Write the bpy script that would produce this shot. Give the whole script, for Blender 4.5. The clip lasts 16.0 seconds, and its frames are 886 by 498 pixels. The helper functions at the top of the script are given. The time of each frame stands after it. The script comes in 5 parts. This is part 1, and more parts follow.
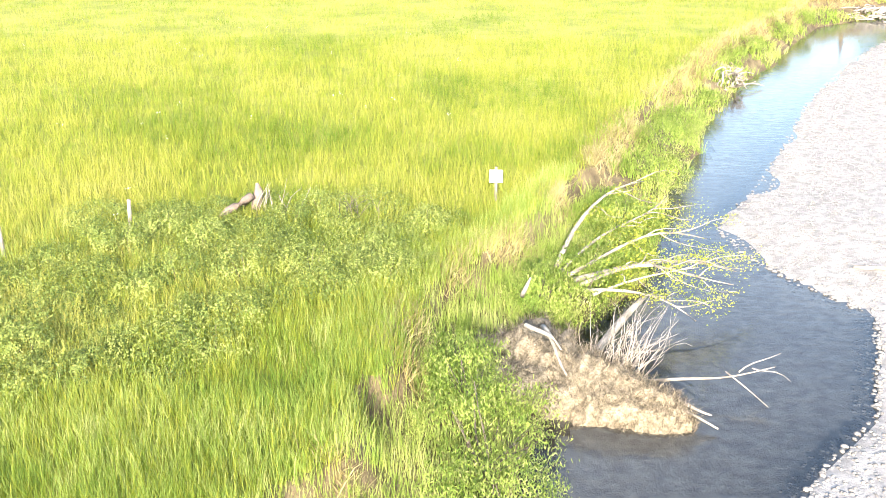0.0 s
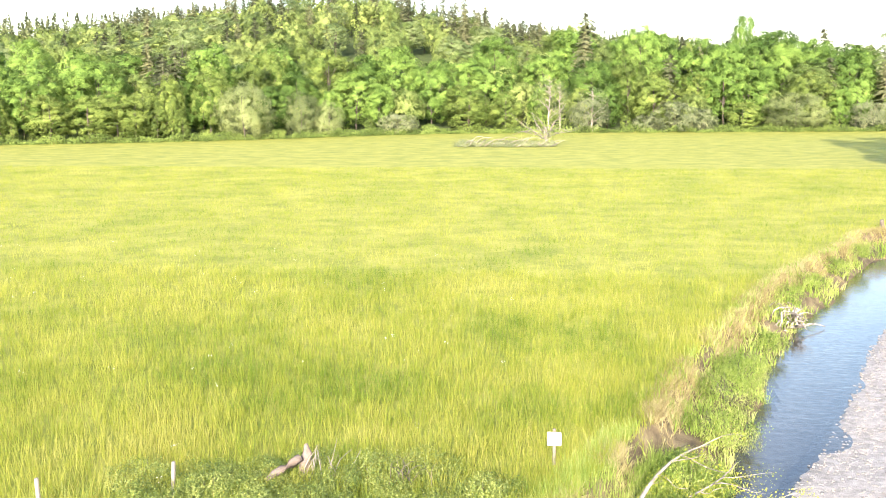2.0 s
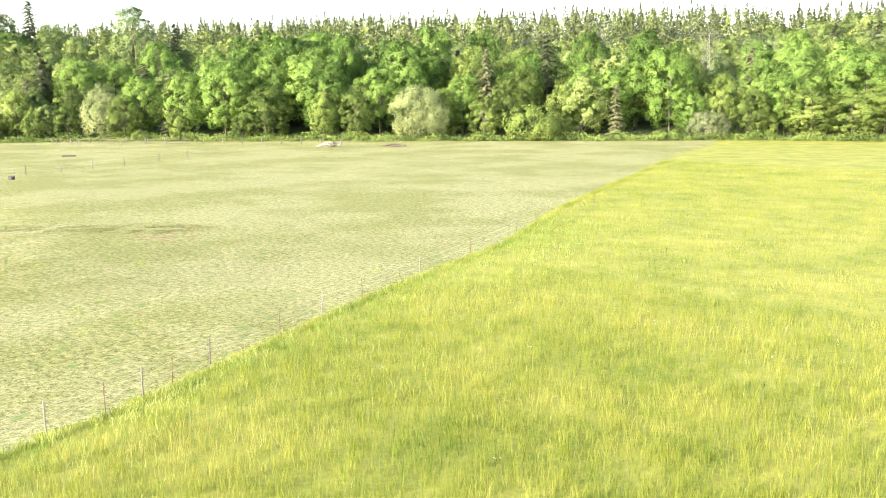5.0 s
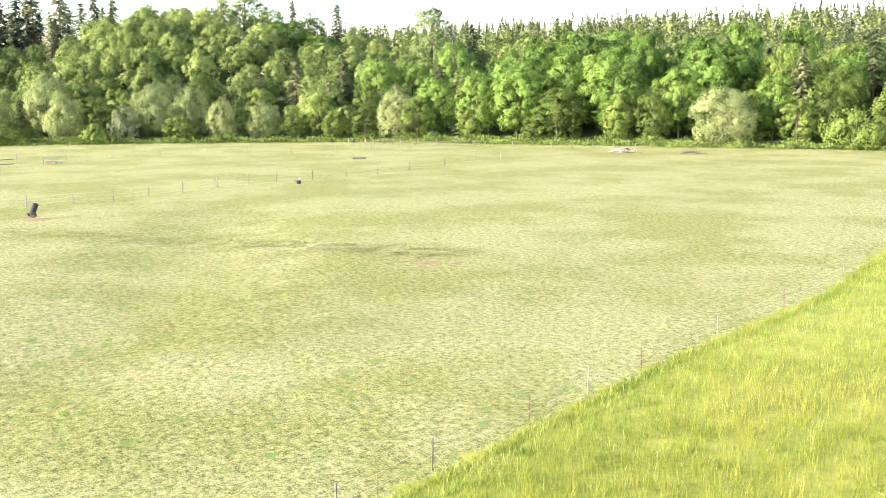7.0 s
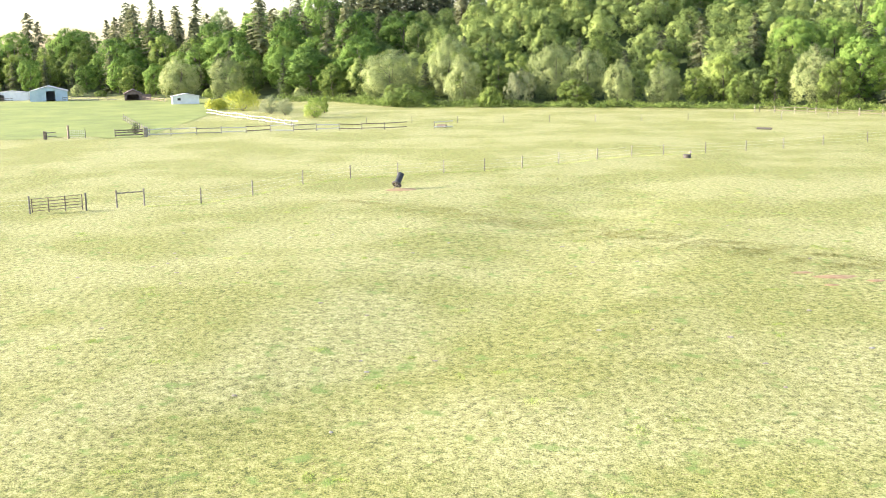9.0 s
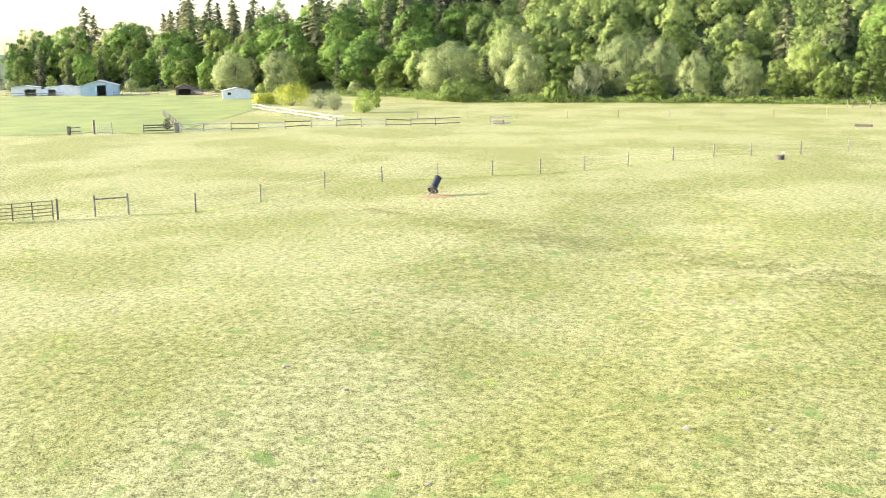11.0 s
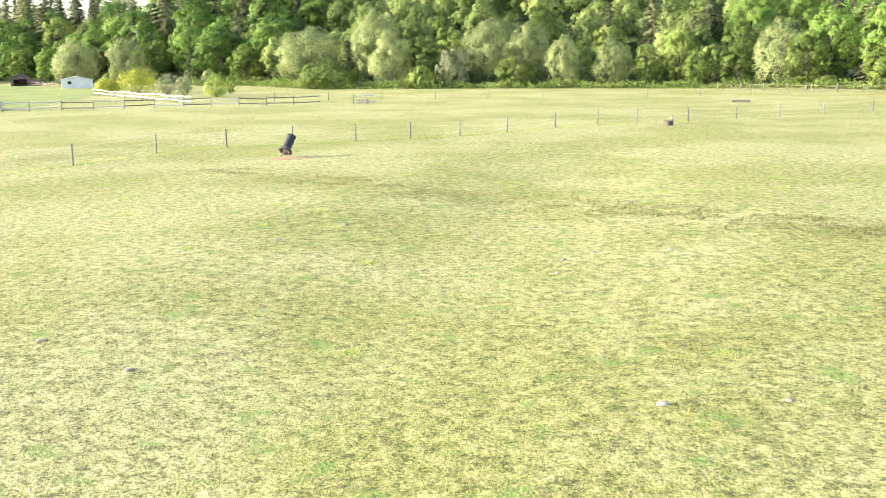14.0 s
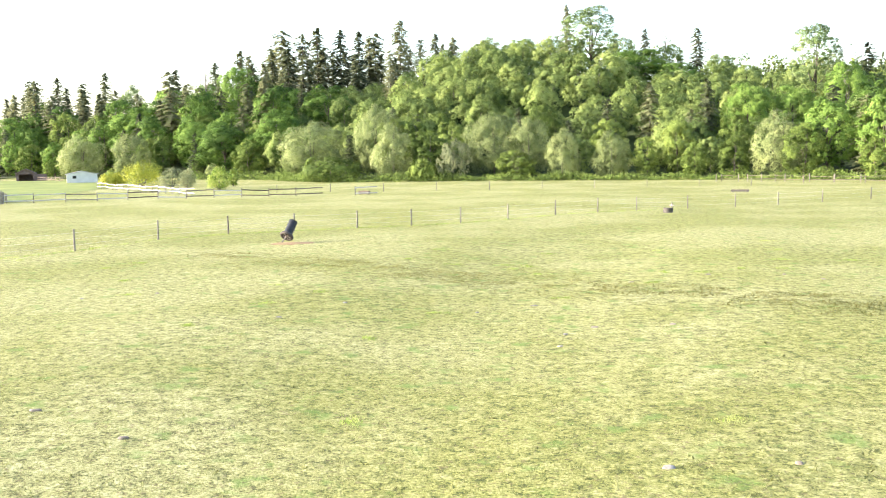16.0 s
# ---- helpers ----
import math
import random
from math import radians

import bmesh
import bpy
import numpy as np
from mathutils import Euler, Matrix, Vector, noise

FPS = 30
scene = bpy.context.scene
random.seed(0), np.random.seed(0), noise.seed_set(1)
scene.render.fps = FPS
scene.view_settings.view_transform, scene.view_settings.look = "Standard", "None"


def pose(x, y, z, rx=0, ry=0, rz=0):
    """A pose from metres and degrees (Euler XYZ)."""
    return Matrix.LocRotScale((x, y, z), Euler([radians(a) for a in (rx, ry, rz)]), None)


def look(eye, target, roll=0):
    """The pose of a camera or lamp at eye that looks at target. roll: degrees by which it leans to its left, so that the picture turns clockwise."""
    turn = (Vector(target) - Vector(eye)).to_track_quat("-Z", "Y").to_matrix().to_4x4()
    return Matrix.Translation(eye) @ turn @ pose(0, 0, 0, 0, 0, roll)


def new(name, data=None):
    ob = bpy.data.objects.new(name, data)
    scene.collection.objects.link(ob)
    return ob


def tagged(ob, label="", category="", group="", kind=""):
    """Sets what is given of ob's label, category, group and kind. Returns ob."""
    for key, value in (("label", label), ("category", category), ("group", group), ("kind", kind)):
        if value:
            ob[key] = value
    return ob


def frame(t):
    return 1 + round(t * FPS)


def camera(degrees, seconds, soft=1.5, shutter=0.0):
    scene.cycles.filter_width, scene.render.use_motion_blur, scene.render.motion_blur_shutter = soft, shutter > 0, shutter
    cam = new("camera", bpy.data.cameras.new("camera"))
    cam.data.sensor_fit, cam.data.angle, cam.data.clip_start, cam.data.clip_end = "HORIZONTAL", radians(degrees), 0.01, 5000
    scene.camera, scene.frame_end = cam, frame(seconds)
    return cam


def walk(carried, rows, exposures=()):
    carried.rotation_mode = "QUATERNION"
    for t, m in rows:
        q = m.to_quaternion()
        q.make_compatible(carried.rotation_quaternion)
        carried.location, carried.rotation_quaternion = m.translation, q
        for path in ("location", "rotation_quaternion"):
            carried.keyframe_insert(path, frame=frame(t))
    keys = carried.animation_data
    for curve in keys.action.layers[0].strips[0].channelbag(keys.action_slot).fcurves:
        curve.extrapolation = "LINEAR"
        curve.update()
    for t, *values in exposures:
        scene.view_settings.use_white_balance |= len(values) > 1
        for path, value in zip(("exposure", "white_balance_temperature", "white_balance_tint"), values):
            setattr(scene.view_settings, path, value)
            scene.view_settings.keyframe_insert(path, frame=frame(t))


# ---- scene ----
PATH = [
    (0, (0.865, 0.527, 9.593), (0.703, 2.395, 8.897), -0.4),
    (0.3, (0.861, 0.53, 9.879), (0.694, 2.443, 9.322), -0.4),
    (0.5, (0.866, 0.502, 9.996), (0.695, 2.446, 9.557), -0.3),
    (1, (0.899, 0.426, 10.283), (0.725, 2.396, 9.99), -0.4),
    (1.5, (0.859, 0.772, 10.683), (0.684, 2.742, 10.388), -0.4),
    (2, (0.505, 1.733, 10.804), (0.243, 3.692, 10.504), -0.3),
    (2.5, (0.222, 3.265, 10.856), (-0.337, 5.161, 10.551), -0.4),
    (3, (-0.319, 5.203, 10.955), (-1.122, 7.009, 10.646), -0.3),
    (3.5, (-1.556, 7.527, 10.97), (-2.54, 9.24, 10.661), -0.5),
    (4, (-3.162, 9.975, 10.993), (-4.352, 11.553, 10.686), -0.5),
    (4.5, (-4.677, 12.102, 11.247), (-6.031, 13.541, 10.939), -0.5),
    (5, (-6.438, 13.96, 11.526), (-7.913, 15.275, 11.218), -0.5),
    (5.2, (-7.205, 14.736, 11.643), (-8.738, 15.983, 11.334), -0.5),
    (7.3, (-17.026, 22.292, 12.559), (-18.849, 23.053, 12.249), -0.4),
    (7.5, (-18.124, 22.908, 12.618), (-19.974, 23.602, 12.307), -0.4),
    (8, (-21.041, 24.351, 12.636), (-22.96, 24.821, 12.323), -0.5),
    (8.5, (-24.081, 25.741, 12.601), (-26.033, 25.974, 12.229), -0.6),
    (9, (-27.74, 27.003, 12.413), (-29.702, 27.096, 12.041), -0.7),
    (9.5, (-31.187, 27.935, 12.377), (-33.152, 27.949, 12.002), -0.7),
    (9.7, (-32.749, 28.232, 12.327), (-34.713, 28.223, 11.952), -0.7),
    (11.8, (-49.579, 29.883, 9.313), (-51.543, 29.837, 8.939), -0.6),
    (12, (-50.915, 29.904, 8.737), (-52.88, 29.858, 8.366), -0.4),
    (12.5, (-53.202, 29.979, 7.641), (-55.167, 29.93, 7.273), -0.4),
    (13, (-54.358, 30.128, 6.968), (-56.324, 30.139, 6.6), -0.5),
    (13.5, (-54.6, 30.053, 6.694), (-56.554, 30.259, 6.324), -0.5),
    (14, (-54.586, 29.978, 6.531), (-56.54, 30.2, 6.162), -0.6),
    (14.5, (-54.572, 29.99, 6.233), (-56.525, 30.21, 5.866), -0.7),
    (15, (-54.57, 29.991, 6.005), (-56.524, 30.211, 5.643), -0.7),
    (15.5, (-54.595, 30.011, 5.942), (-56.561, 30.232, 5.649), -0.8),
    (16, (-54.657, 30.009, 5.84), (-56.636, 30.233, 5.655), -0.8),
]
cam = camera(47.0, 16.0, 0.95)
walk(cam, [(t, look(eye, target, roll)) for t, eye, target, roll in PATH],
     [(0, 2.24, 6500, 13), (0.5, 2.20, 6500, 14), (1.0, 2.09, 6500, 15), (2.0, 1.98, 6500, 16), (5.0, 2.02, 6500, 15), (9.0, 2.02, 6500, 14), (16.0, 2.05, 6500, 13)])

# ---- world, sun, exposure ----
SUN_AZ = radians(180)       # compass bearing of the sun in degrees from +y, clockwise
SUN_EL = radians(19)
world = bpy.data.worlds.new("world")
scene.world = world
world.use_nodes = True
wn = world.node_tree.nodes
sky = wn.new("ShaderNodeTexSky")
sky.sky_type, sky.sun_disc = "NISHITA", False
sky.sun_elevation, sky.sun_rotation = SUN_EL, SUN_AZ
sky.air_density, sky.dust_density, sky.ozone_density = 1.0, 2.0, 1.0
wn["Background"].inputs[1].default_value = 0.15
world.node_tree.links.new(sky.outputs[0], wn["Background"].inputs[0])
sun = new("sun", bpy.data.lights.new("sun", "SUN"))
sun.data.energy, sun.data.angle, sun.data.color = 4.4, radians(0.6), (1.0, 0.90, 0.78)
sun_from = Vector((math.sin(SUN_AZ) * math.cos(SUN_EL), math.cos(SUN_AZ) * math.cos(SUN_EL), math.sin(SUN_EL)))
sun.matrix_world = look(sun_from * 300, (0, 0, 0))

rng = np.random.default_rng(7)


# ---- materials ----
def material(name, colours, rough=0.85, metal=0.0, scale=4.0, fine=40.0, bump=0.3, bump_dist=0.02, stops=None,
             translucent=0.0, spec=0.3, detail=6.0, coords="Object", island=0.0, obj=0.0, octave=0.5, holes=0.0):
    """Noise at two scales drives a colour ramp; fine noise drives the bump. island and obj shift the ramp per leaf and per object."""
    m = bpy.data.materials.new(name)
    m.use_nodes = True
    n, l = m.node_tree.nodes, m.node_tree.links
    b = n["Principled BSDF"]
    b.inputs["Roughness"].default_value, b.inputs["Metallic"].default_value = rough, metal
    b.inputs["Specular IOR Level"].default_value = spec
    tc = n.new("ShaderNodeTexCoord")
    big, small = n.new("ShaderNodeTexNoise"), n.new("ShaderNodeTexNoise")
    big.inputs["Scale"].default_value, big.inputs["Detail"].default_value = scale, detail
    big.inputs["Roughness"].default_value = octave
    small.inputs["Scale"].default_value, small.inputs["Detail"].default_value = fine, 4.0
    for t in (big, small):
        l.new(tc.outputs[coords], t.inputs["Vector"])
    add = n.new("ShaderNodeMath")
    add.operation = "MULTIPLY_ADD"
    l.new(small.outputs["Fac"], add.inputs[0])
    add.inputs[1].default_value = 0.45
    l.new(big.outputs["Fac"], add.inputs[2])
    last, shift = add.outputs[0], -0.225
    if island:
        geo, mi = n.new("ShaderNodeNewGeometry"), n.new("ShaderNodeMath")
        mi.operation = "MULTIPLY_ADD"
        l.new(geo.outputs["Random Per Island"], mi.inputs[0])
        mi.inputs[1].default_value = island
        l.new(last, mi.inputs[2])
        last, shift = mi.outputs[0], shift - island / 2
    if obj:
        oi, mo = n.new("ShaderNodeObjectInfo"), n.new("ShaderNodeMath")
        mo.operation = "MULTIPLY_ADD"
        l.new(oi.outputs["Random"], mo.inputs[0])
        mo.inputs[1].default_value = obj
        l.new(last, mo.inputs[2])
        last, shift = mo.outputs[0], shift - obj / 2
    off = n.new("ShaderNodeMath")
    off.operation = "ADD"
    l.new(last, off.inputs[0])
    off.inputs[1].default_value = shift
    ramp = n.new("ShaderNodeValToRGB")
    e = ramp.color_ramp.elements
    stops = stops or [0.3 + 0.4 * i / (len(colours) - 1) for i in range(len(colours))]
    while len(e) < len(colours):
        e.new(0.5)
    for i, (c, s) in enumerate(zip(colours, stops)):
        e[i].position, e[i].color = s, (*c, 1)
    l.new(off.outputs[0], ramp.inputs[0])
    l.new(ramp.outputs[0], b.inputs["Base Color"])
    if bump:
        bp = n.new("ShaderNodeBump")
        bp.inputs["Strength"].default_value, bp.inputs["Distance"].default_value = bump, bump_dist
        l.new(add.outputs[0], bp.inputs["Height"])
        l.new(bp.outputs[0], b.inputs["Normal"])
    if translucent:
        tr, mx = n.new("ShaderNodeBsdfTranslucent"), n.new("ShaderNodeMixShader")
        l.new(ramp.outputs[0], tr.inputs["Color"])
        mx.inputs[0].default_value = translucent
        l.new(b.outputs[0], mx.inputs[1])
        l.new(tr.outputs[0], mx.inputs[2])
        l.new(mx.outputs[0], n["Material Output"].inputs[0])
    if holes:
        # Gaps between the leaves of a spray.
        gap, cut, clear, open_mix = (n.new("ShaderNode" + k) for k in ("TexNoise", "Math", "BsdfTransparent", "MixShader"))
        gap.inputs["Scale"].default_value, gap.inputs["Detail"].default_value = holes, 1.5
        l.new(tc.outputs["Object"], gap.inputs["Vector"])
        cut.operation = "GREATER_THAN"
        l.new(gap.outputs["Fac"], cut.inputs[0])
        cut.inputs[1].default_value = 0.58
        l.new(cut.outputs[0], open_mix.inputs[0])
        l.new(mx.outputs[0], open_mix.inputs[1])
        l.new(clear.outputs[0], open_mix.inputs[2])
        l.new(open_mix.outputs[0], n["Material Output"].inputs[0])
    return m


def turf_material(name):
    """Grazed turf: crumbly tufts a hand or two across, with greener spots, bare brown crumbs and wide pale and green fields."""
    m = bpy.data.materials.new(name)
    m.use_nodes = True
    n, l = m.node_tree.nodes, m.node_tree.links
    b = n["Principled BSDF"]
    b.inputs["Roughness"].default_value, b.inputs["Specular IOR Level"].default_value = 0.9, 0.2
    tc = n.new("ShaderNodeTexCoord")

    def noise(scale, detail, rough):
        t = n.new("ShaderNodeTexNoise")
        t.inputs["Scale"].default_value, t.inputs["Detail"].default_value, t.inputs["Roughness"].default_value = scale, detail, rough
        l.new(tc.outputs["Object"], t.inputs["Vector"])
        return t.outputs["Fac"]

    def ramp(fac, stops):
        r = n.new("ShaderNodeValToRGB")
        e = r.color_ramp.elements
        while len(e) < len(stops):
            e.new(0.5)
        for k, (p, c) in zip(e, stops):
            k.position, k.color = p, (*c, 1)
        l.new(fac, r.inputs[0])
        return r.outputs[0]

    def blend(fac, one, two):
        x = n.new("ShaderNodeMix")
        x.data_type = "RGBA"
        l.new(fac, x.inputs[0])
        for k, v in ((6, one), (7, two)):
            if isinstance(v, tuple):
                x.inputs[k].default_value = (*v, 1)
            else:
                l.new(v, x.inputs[k])
        return x.outputs[2]

    fine, clumps, mixed = noise(12.0, 4, 0.72), noise(3.1, 3, 0.6), n.new("ShaderNodeMix")
    mixed.inputs[0].default_value = 0.40
    l.new(fine, mixed.inputs[2])
    l.new(clumps, mixed.inputs[3])
    tufts = mixed.outputs[0]
    # Low noise is coloured dark to paint the clumps' shadows between tufts.
    green = ramp(tufts, [(0.405, (0.066, 0.080, 0.021)), (0.466, (0.166, 0.180, 0.046)), (0.537, (0.256, 0.260, 0.082)), (0.62, (0.36, 0.355, 0.152))])
    pale = ramp(tufts, [(0.405, (0.098, 0.102, 0.040)), (0.466, (0.226, 0.23, 0.084)), (0.537, (0.335, 0.334, 0.142)), (0.62, (0.44, 0.436, 0.228))])
    fields = ramp(noise(0.07, 4, 0.6), [(0.43, (0, 0, 0)), (0.57, (1, 1, 1))])
    spots = ramp(noise(0.9, 3, 0.6), [(0.58, (0, 0, 0)), (0.69, (0.75, 0.75, 0.75))])
    crumbs = ramp(noise(5.5, 3, 0.65), [(0.57, (0, 0, 0)), (0.68, (0.6, 0.6, 0.6))])
    c = blend(fields, green, pale)
    c = blend(spots, c, (0.13, 0.21, 0.045))
    c = blend(crumbs, c, (0.14, 0.105, 0.06))
    l.new(c, b.inputs["Base Color"])
    bp = n.new("ShaderNodeBump")
    bp.inputs["Strength"].default_value, bp.inputs["Distance"].default_value = 1.0, 0.10
    l.new(tufts, bp.inputs["Height"])
    l.new(bp.outputs[0], b.inputs["Normal"])
    return m


M = {
    "pasture": turf_material("pasture"),
    "meadow": material("meadow", [(0.125, 0.16, 0.019), (0.2, 0.22, 0.03), (0.275, 0.278, 0.046), (0.335, 0.32, 0.075)], scale=0.25, fine=5.0, bump=0.5, bump_dist=0.03, detail=6, octave=0.7, stops=[0.25, 0.43, 0.57, 0.78]),
    "lawn": material("lawn", [(0.100, 0.132, 0.030), (0.158, 0.195, 0.042), (0.225, 0.250, 0.064)], scale=0.1, fine=5, bump=0.6, bump_dist=0.05, octave=0.7, detail=10),
    # Green ground with the shade under the crowns painted into its colour.
    "shaded_forest_floor": material("shaded_forest_floor", [(0.03, 0.05, 0.015), (0.06, 0.085, 0.025)], scale=0.3, fine=3, bump=0.6, bump_dist=0.2),
    "soil": material("soil", [(0.055, 0.043, 0.024), (0.115, 0.09, 0.05), (0.19, 0.152, 0.085)], scale=1.4, fine=14, bump=0.8, bump_dist=0.08),
    "gravel": material("gravel", [(0.19, 0.181, 0.168), (0.27, 0.259, 0.242), (0.345, 0.332, 0.312)], scale=3, fine=22, bump=0.9, bump_dist=0.06),
    "riverbed": material("riverbed", [(0.016, 0.013, 0.008), (0.035, 0.028, 0.017), (0.06, 0.05, 0.034)], scale=0.8, fine=9, bump=0.7, bump_dist=0.06),
    "stone": material("stone", [(0.125, 0.119, 0.11), (0.158, 0.151, 0.141), (0.195, 0.188, 0.177)], scale=9, fine=60, bump=0.2, rough=0.8, island=0.35, obj=0.15),
    "grass_tall": material("grass_tall", [(0.11, 0.175, 0.018), (0.208, 0.258, 0.029), (0.293, 0.315, 0.045), (0.38, 0.37, 0.092)], scale=0.12, fine=0.7, bump=0, translucent=0.5, island=0.3, rough=0.6),
    "grass_green": material("grass_green", [(0.13, 0.215, 0.034), (0.235, 0.335, 0.058), (0.34, 0.42, 0.098), (0.46, 0.49, 0.18)], scale=0.4, fine=2, bump=0, translucent=0.5, island=0.3, rough=0.55),
    "grass_dry": material("grass_dry", [(0.2, 0.165, 0.07), (0.31, 0.27, 0.125), (0.42, 0.38, 0.2)], scale=0.6, fine=4, bump=0, translucent=0.3, island=0.3),
    "grass_olive": material("grass_olive", [(0.14, 0.14, 0.035), (0.21, 0.20, 0.06), (0.29, 0.265, 0.09)], scale=0.6, fine=4, bump=0, translucent=0.35, island=0.3),
    "grass_short": material("grass_short", [(0.13, 0.125, 0.046), (0.19, 0.21, 0.06), (0.28, 0.29, 0.102), (0.4, 0.4, 0.195)], scale=1.7, fine=9, bump=0, translucent=0.45, island=0.35, detail=4, octave=0.78),
    "maple_leaf": material("maple_leaf", [(0.056, 0.104, 0.024), (0.122, 0.214, 0.044), (0.215, 0.33, 0.074)], scale=0.25, fine=7, bump=0, translucent=0.3, holes=6, island=0.16, obj=0.3, spec=0.08, rough=0.6),
    "alder_leaf": material("alder_leaf", [(0.076, 0.116, 0.03), (0.15, 0.215, 0.05), (0.245, 0.32, 0.082)], scale=0.25, fine=7, bump=0, translucent=0.3, holes=6.5, island=0.16, obj=0.32, spec=0.08, rough=0.6),
    "willow_leaf": material("willow_leaf", [(0.135, 0.172, 0.072), (0.235, 0.288, 0.115), (0.34, 0.392, 0.175)], scale=0.25, fine=7, bump=0, translucent=0.3, holes=7, island=0.16, obj=0.3, spec=0.08, rough=0.6),
    "hill_leaf": material("hill_leaf", [(0.096, 0.144, 0.044), (0.195, 0.265, 0.078), (0.305, 0.378, 0.122)], scale=0.25, fine=7, bump=0, translucent=0.3, holes=5.5, island=0.16, obj=0.35, spec=0.08, rough=0.6),
    "ridge_leaf": material("ridge_leaf", [(0.096, 0.138, 0.04), (0.206, 0.268, 0.072), (0.338, 0.398, 0.118)], scale=0.25, fine=7, bump=0, translucent=0.3, island=0.22, obj=0.5, spec=0.08, rough=0.6),
    "ridge_needles": material("ridge_needles", [(0.052, 0.072, 0.036), (0.105, 0.128, 0.062), (0.17, 0.19, 0.09)], scale=0.25, fine=4.5, bump=0, translucent=0.3, island=0.3, obj=0.5, spec=0.08, rough=0.6),
    "poplar_leaf": material("poplar_leaf", [(0.119, 0.181, 0.069), (0.2, 0.269, 0.106), (0.288, 0.356, 0.163)], scale=0.25, fine=4.5, bump=0, translucent=0.3, holes=5.5, island=0.22, obj=0.3, spec=0.08, rough=0.6),
    "pale_leaf": material("pale_leaf", [(0.115, 0.145, 0.075), (0.19, 0.225, 0.118), (0.275, 0.305, 0.17)], scale=0.25, fine=4.5, bump=0, translucent=0.3, holes=7, island=0.22, obj=0.2, spec=0.08, rough=0.6),
    "needles": material("needles", [(0.066, 0.084, 0.046), (0.14, 0.16, 0.08), (0.225, 0.24, 0.12)], scale=0.25, fine=4.5, bump=0, translucent=0.3, holes=7, island=0.3, obj=0.5, spec=0.08, rough=0.6),
    "yellow_leaf": material("yellow_leaf", [(0.20, 0.25, 0.03), (0.30, 0.335, 0.04), (0.40, 0.41, 0.055)], scale=0.3, fine=2, bump=0, translucent=0.35, island=0.2, rough=0.6),
    "bramble_leaf": material("bramble_leaf", [(0.1, 0.15, 0.035), (0.21, 0.27, 0.062), (0.35, 0.39, 0.115)], scale=0.6, fine=4, bump=0, translucent=0.35, island=0.34, obj=0.12, rough=0.6),
    "bark": material("bark", [(0.05, 0.042, 0.034), (0.10, 0.085, 0.068), (0.17, 0.15, 0.125)], scale=2, fine=25, bump=0.6, obj=0.2),
    "dead_wood": material("dead_wood", [(0.13, 0.118, 0.10), (0.24, 0.22, 0.185), (0.35, 0.325, 0.285)], scale=2.5, fine=30, bump=0.5, obj=0.15),
    "straw": material("straw", [(0.06, 0.05, 0.035), (0.175, 0.148, 0.102), (0.3, 0.265, 0.195)], scale=5.0, fine=22, bump=1.0, bump_dist=0.14, octave=0.7, island=0.25),
    "post_wood": material("post_wood", [(0.10, 0.088, 0.076), (0.175, 0.16, 0.137), (0.25, 0.23, 0.20)], scale=3, fine=30, bump=0.5, obj=0.3),
    "dark_wood": material("dark_wood", [(0.07, 0.055, 0.045), (0.14, 0.11, 0.09), (0.22, 0.18, 0.15)], scale=3, fine=30, bump=0.5, obj=0.2),
    "white_paint": material("white_paint", [(0.4, 0.395, 0.385), (0.52, 0.515, 0.5)], scale=2, fine=20, bump=0.15, rough=0.6),
    "sign_white": material("sign_white", [(0.74, 0.74, 0.73), (0.82, 0.82, 0.81)], scale=3, fine=25, bump=0.05, rough=0.45),
    "steel": material("steel", [(0.40, 0.39, 0.37), (0.55, 0.54, 0.52)], scale=4, fine=40, bump=0.1, rough=0.5, metal=0.7),
    "rusty": material("rusty", [(0.10, 0.06, 0.04), (0.20, 0.13, 0.09)], scale=4, fine=40, bump=0.3, rough=0.8),
    "blue_metal": material("blue_metal", [(0.33, 0.42, 0.5), (0.42, 0.51, 0.58)], scale=0.6, fine=8, bump=0.1, rough=0.5),
    "roof_metal": material("roof_metal", [(0.34, 0.35, 0.37), (0.44, 0.45, 0.46)], scale=0.6, fine=10, bump=0.1, rough=0.45),
    "shed_wall": material("shed_wall", [(0.6, 0.61, 0.62), (0.74, 0.745, 0.75)], scale=0.7, fine=10, bump=0.15, rough=0.7),
    "dark_inside": material("dark_inside", [(0.02, 0.022, 0.026), (0.04, 0.042, 0.046)], scale=1, fine=8, bump=0.1),
    "shingle": material("shingle", [(0.14, 0.11, 0.11), (0.24, 0.19, 0.19)], scale=1.5, fine=12, bump=0.4),
    "red_wood": material("red_wood", [(0.12, 0.085, 0.08), (0.19, 0.14, 0.13)], scale=1.5, fine=14, bump=0.3),
    "black_plastic": material("black_plastic", [(0.018, 0.020, 0.024), (0.035, 0.038, 0.044)], scale=3, fine=30, bump=0.08, rough=0.45),
    "rubber": material("rubber", [(0.05, 0.046, 0.042), (0.11, 0.10, 0.09)], scale=5, fine=40, bump=0.3, rough=0.85),
    "red_earth": material("red_earth", [(0.17, 0.1, 0.058), (0.25, 0.165, 0.09), (0.29, 0.24, 0.115)], scale=1.6, fine=12, bump=0.6, bump_dist=0.05),
    "dung": material("dung", [(0.16, 0.13, 0.10), (0.30, 0.27, 0.23)], scale=4, fine=25, bump=0.6, bump_dist=0.03),
    "pale_dung": material("pale_dung", [(0.14, 0.13, 0.11), (0.30, 0.29, 0.27)], scale=4, fine=25, bump=0.6, bump_dist=0.03),
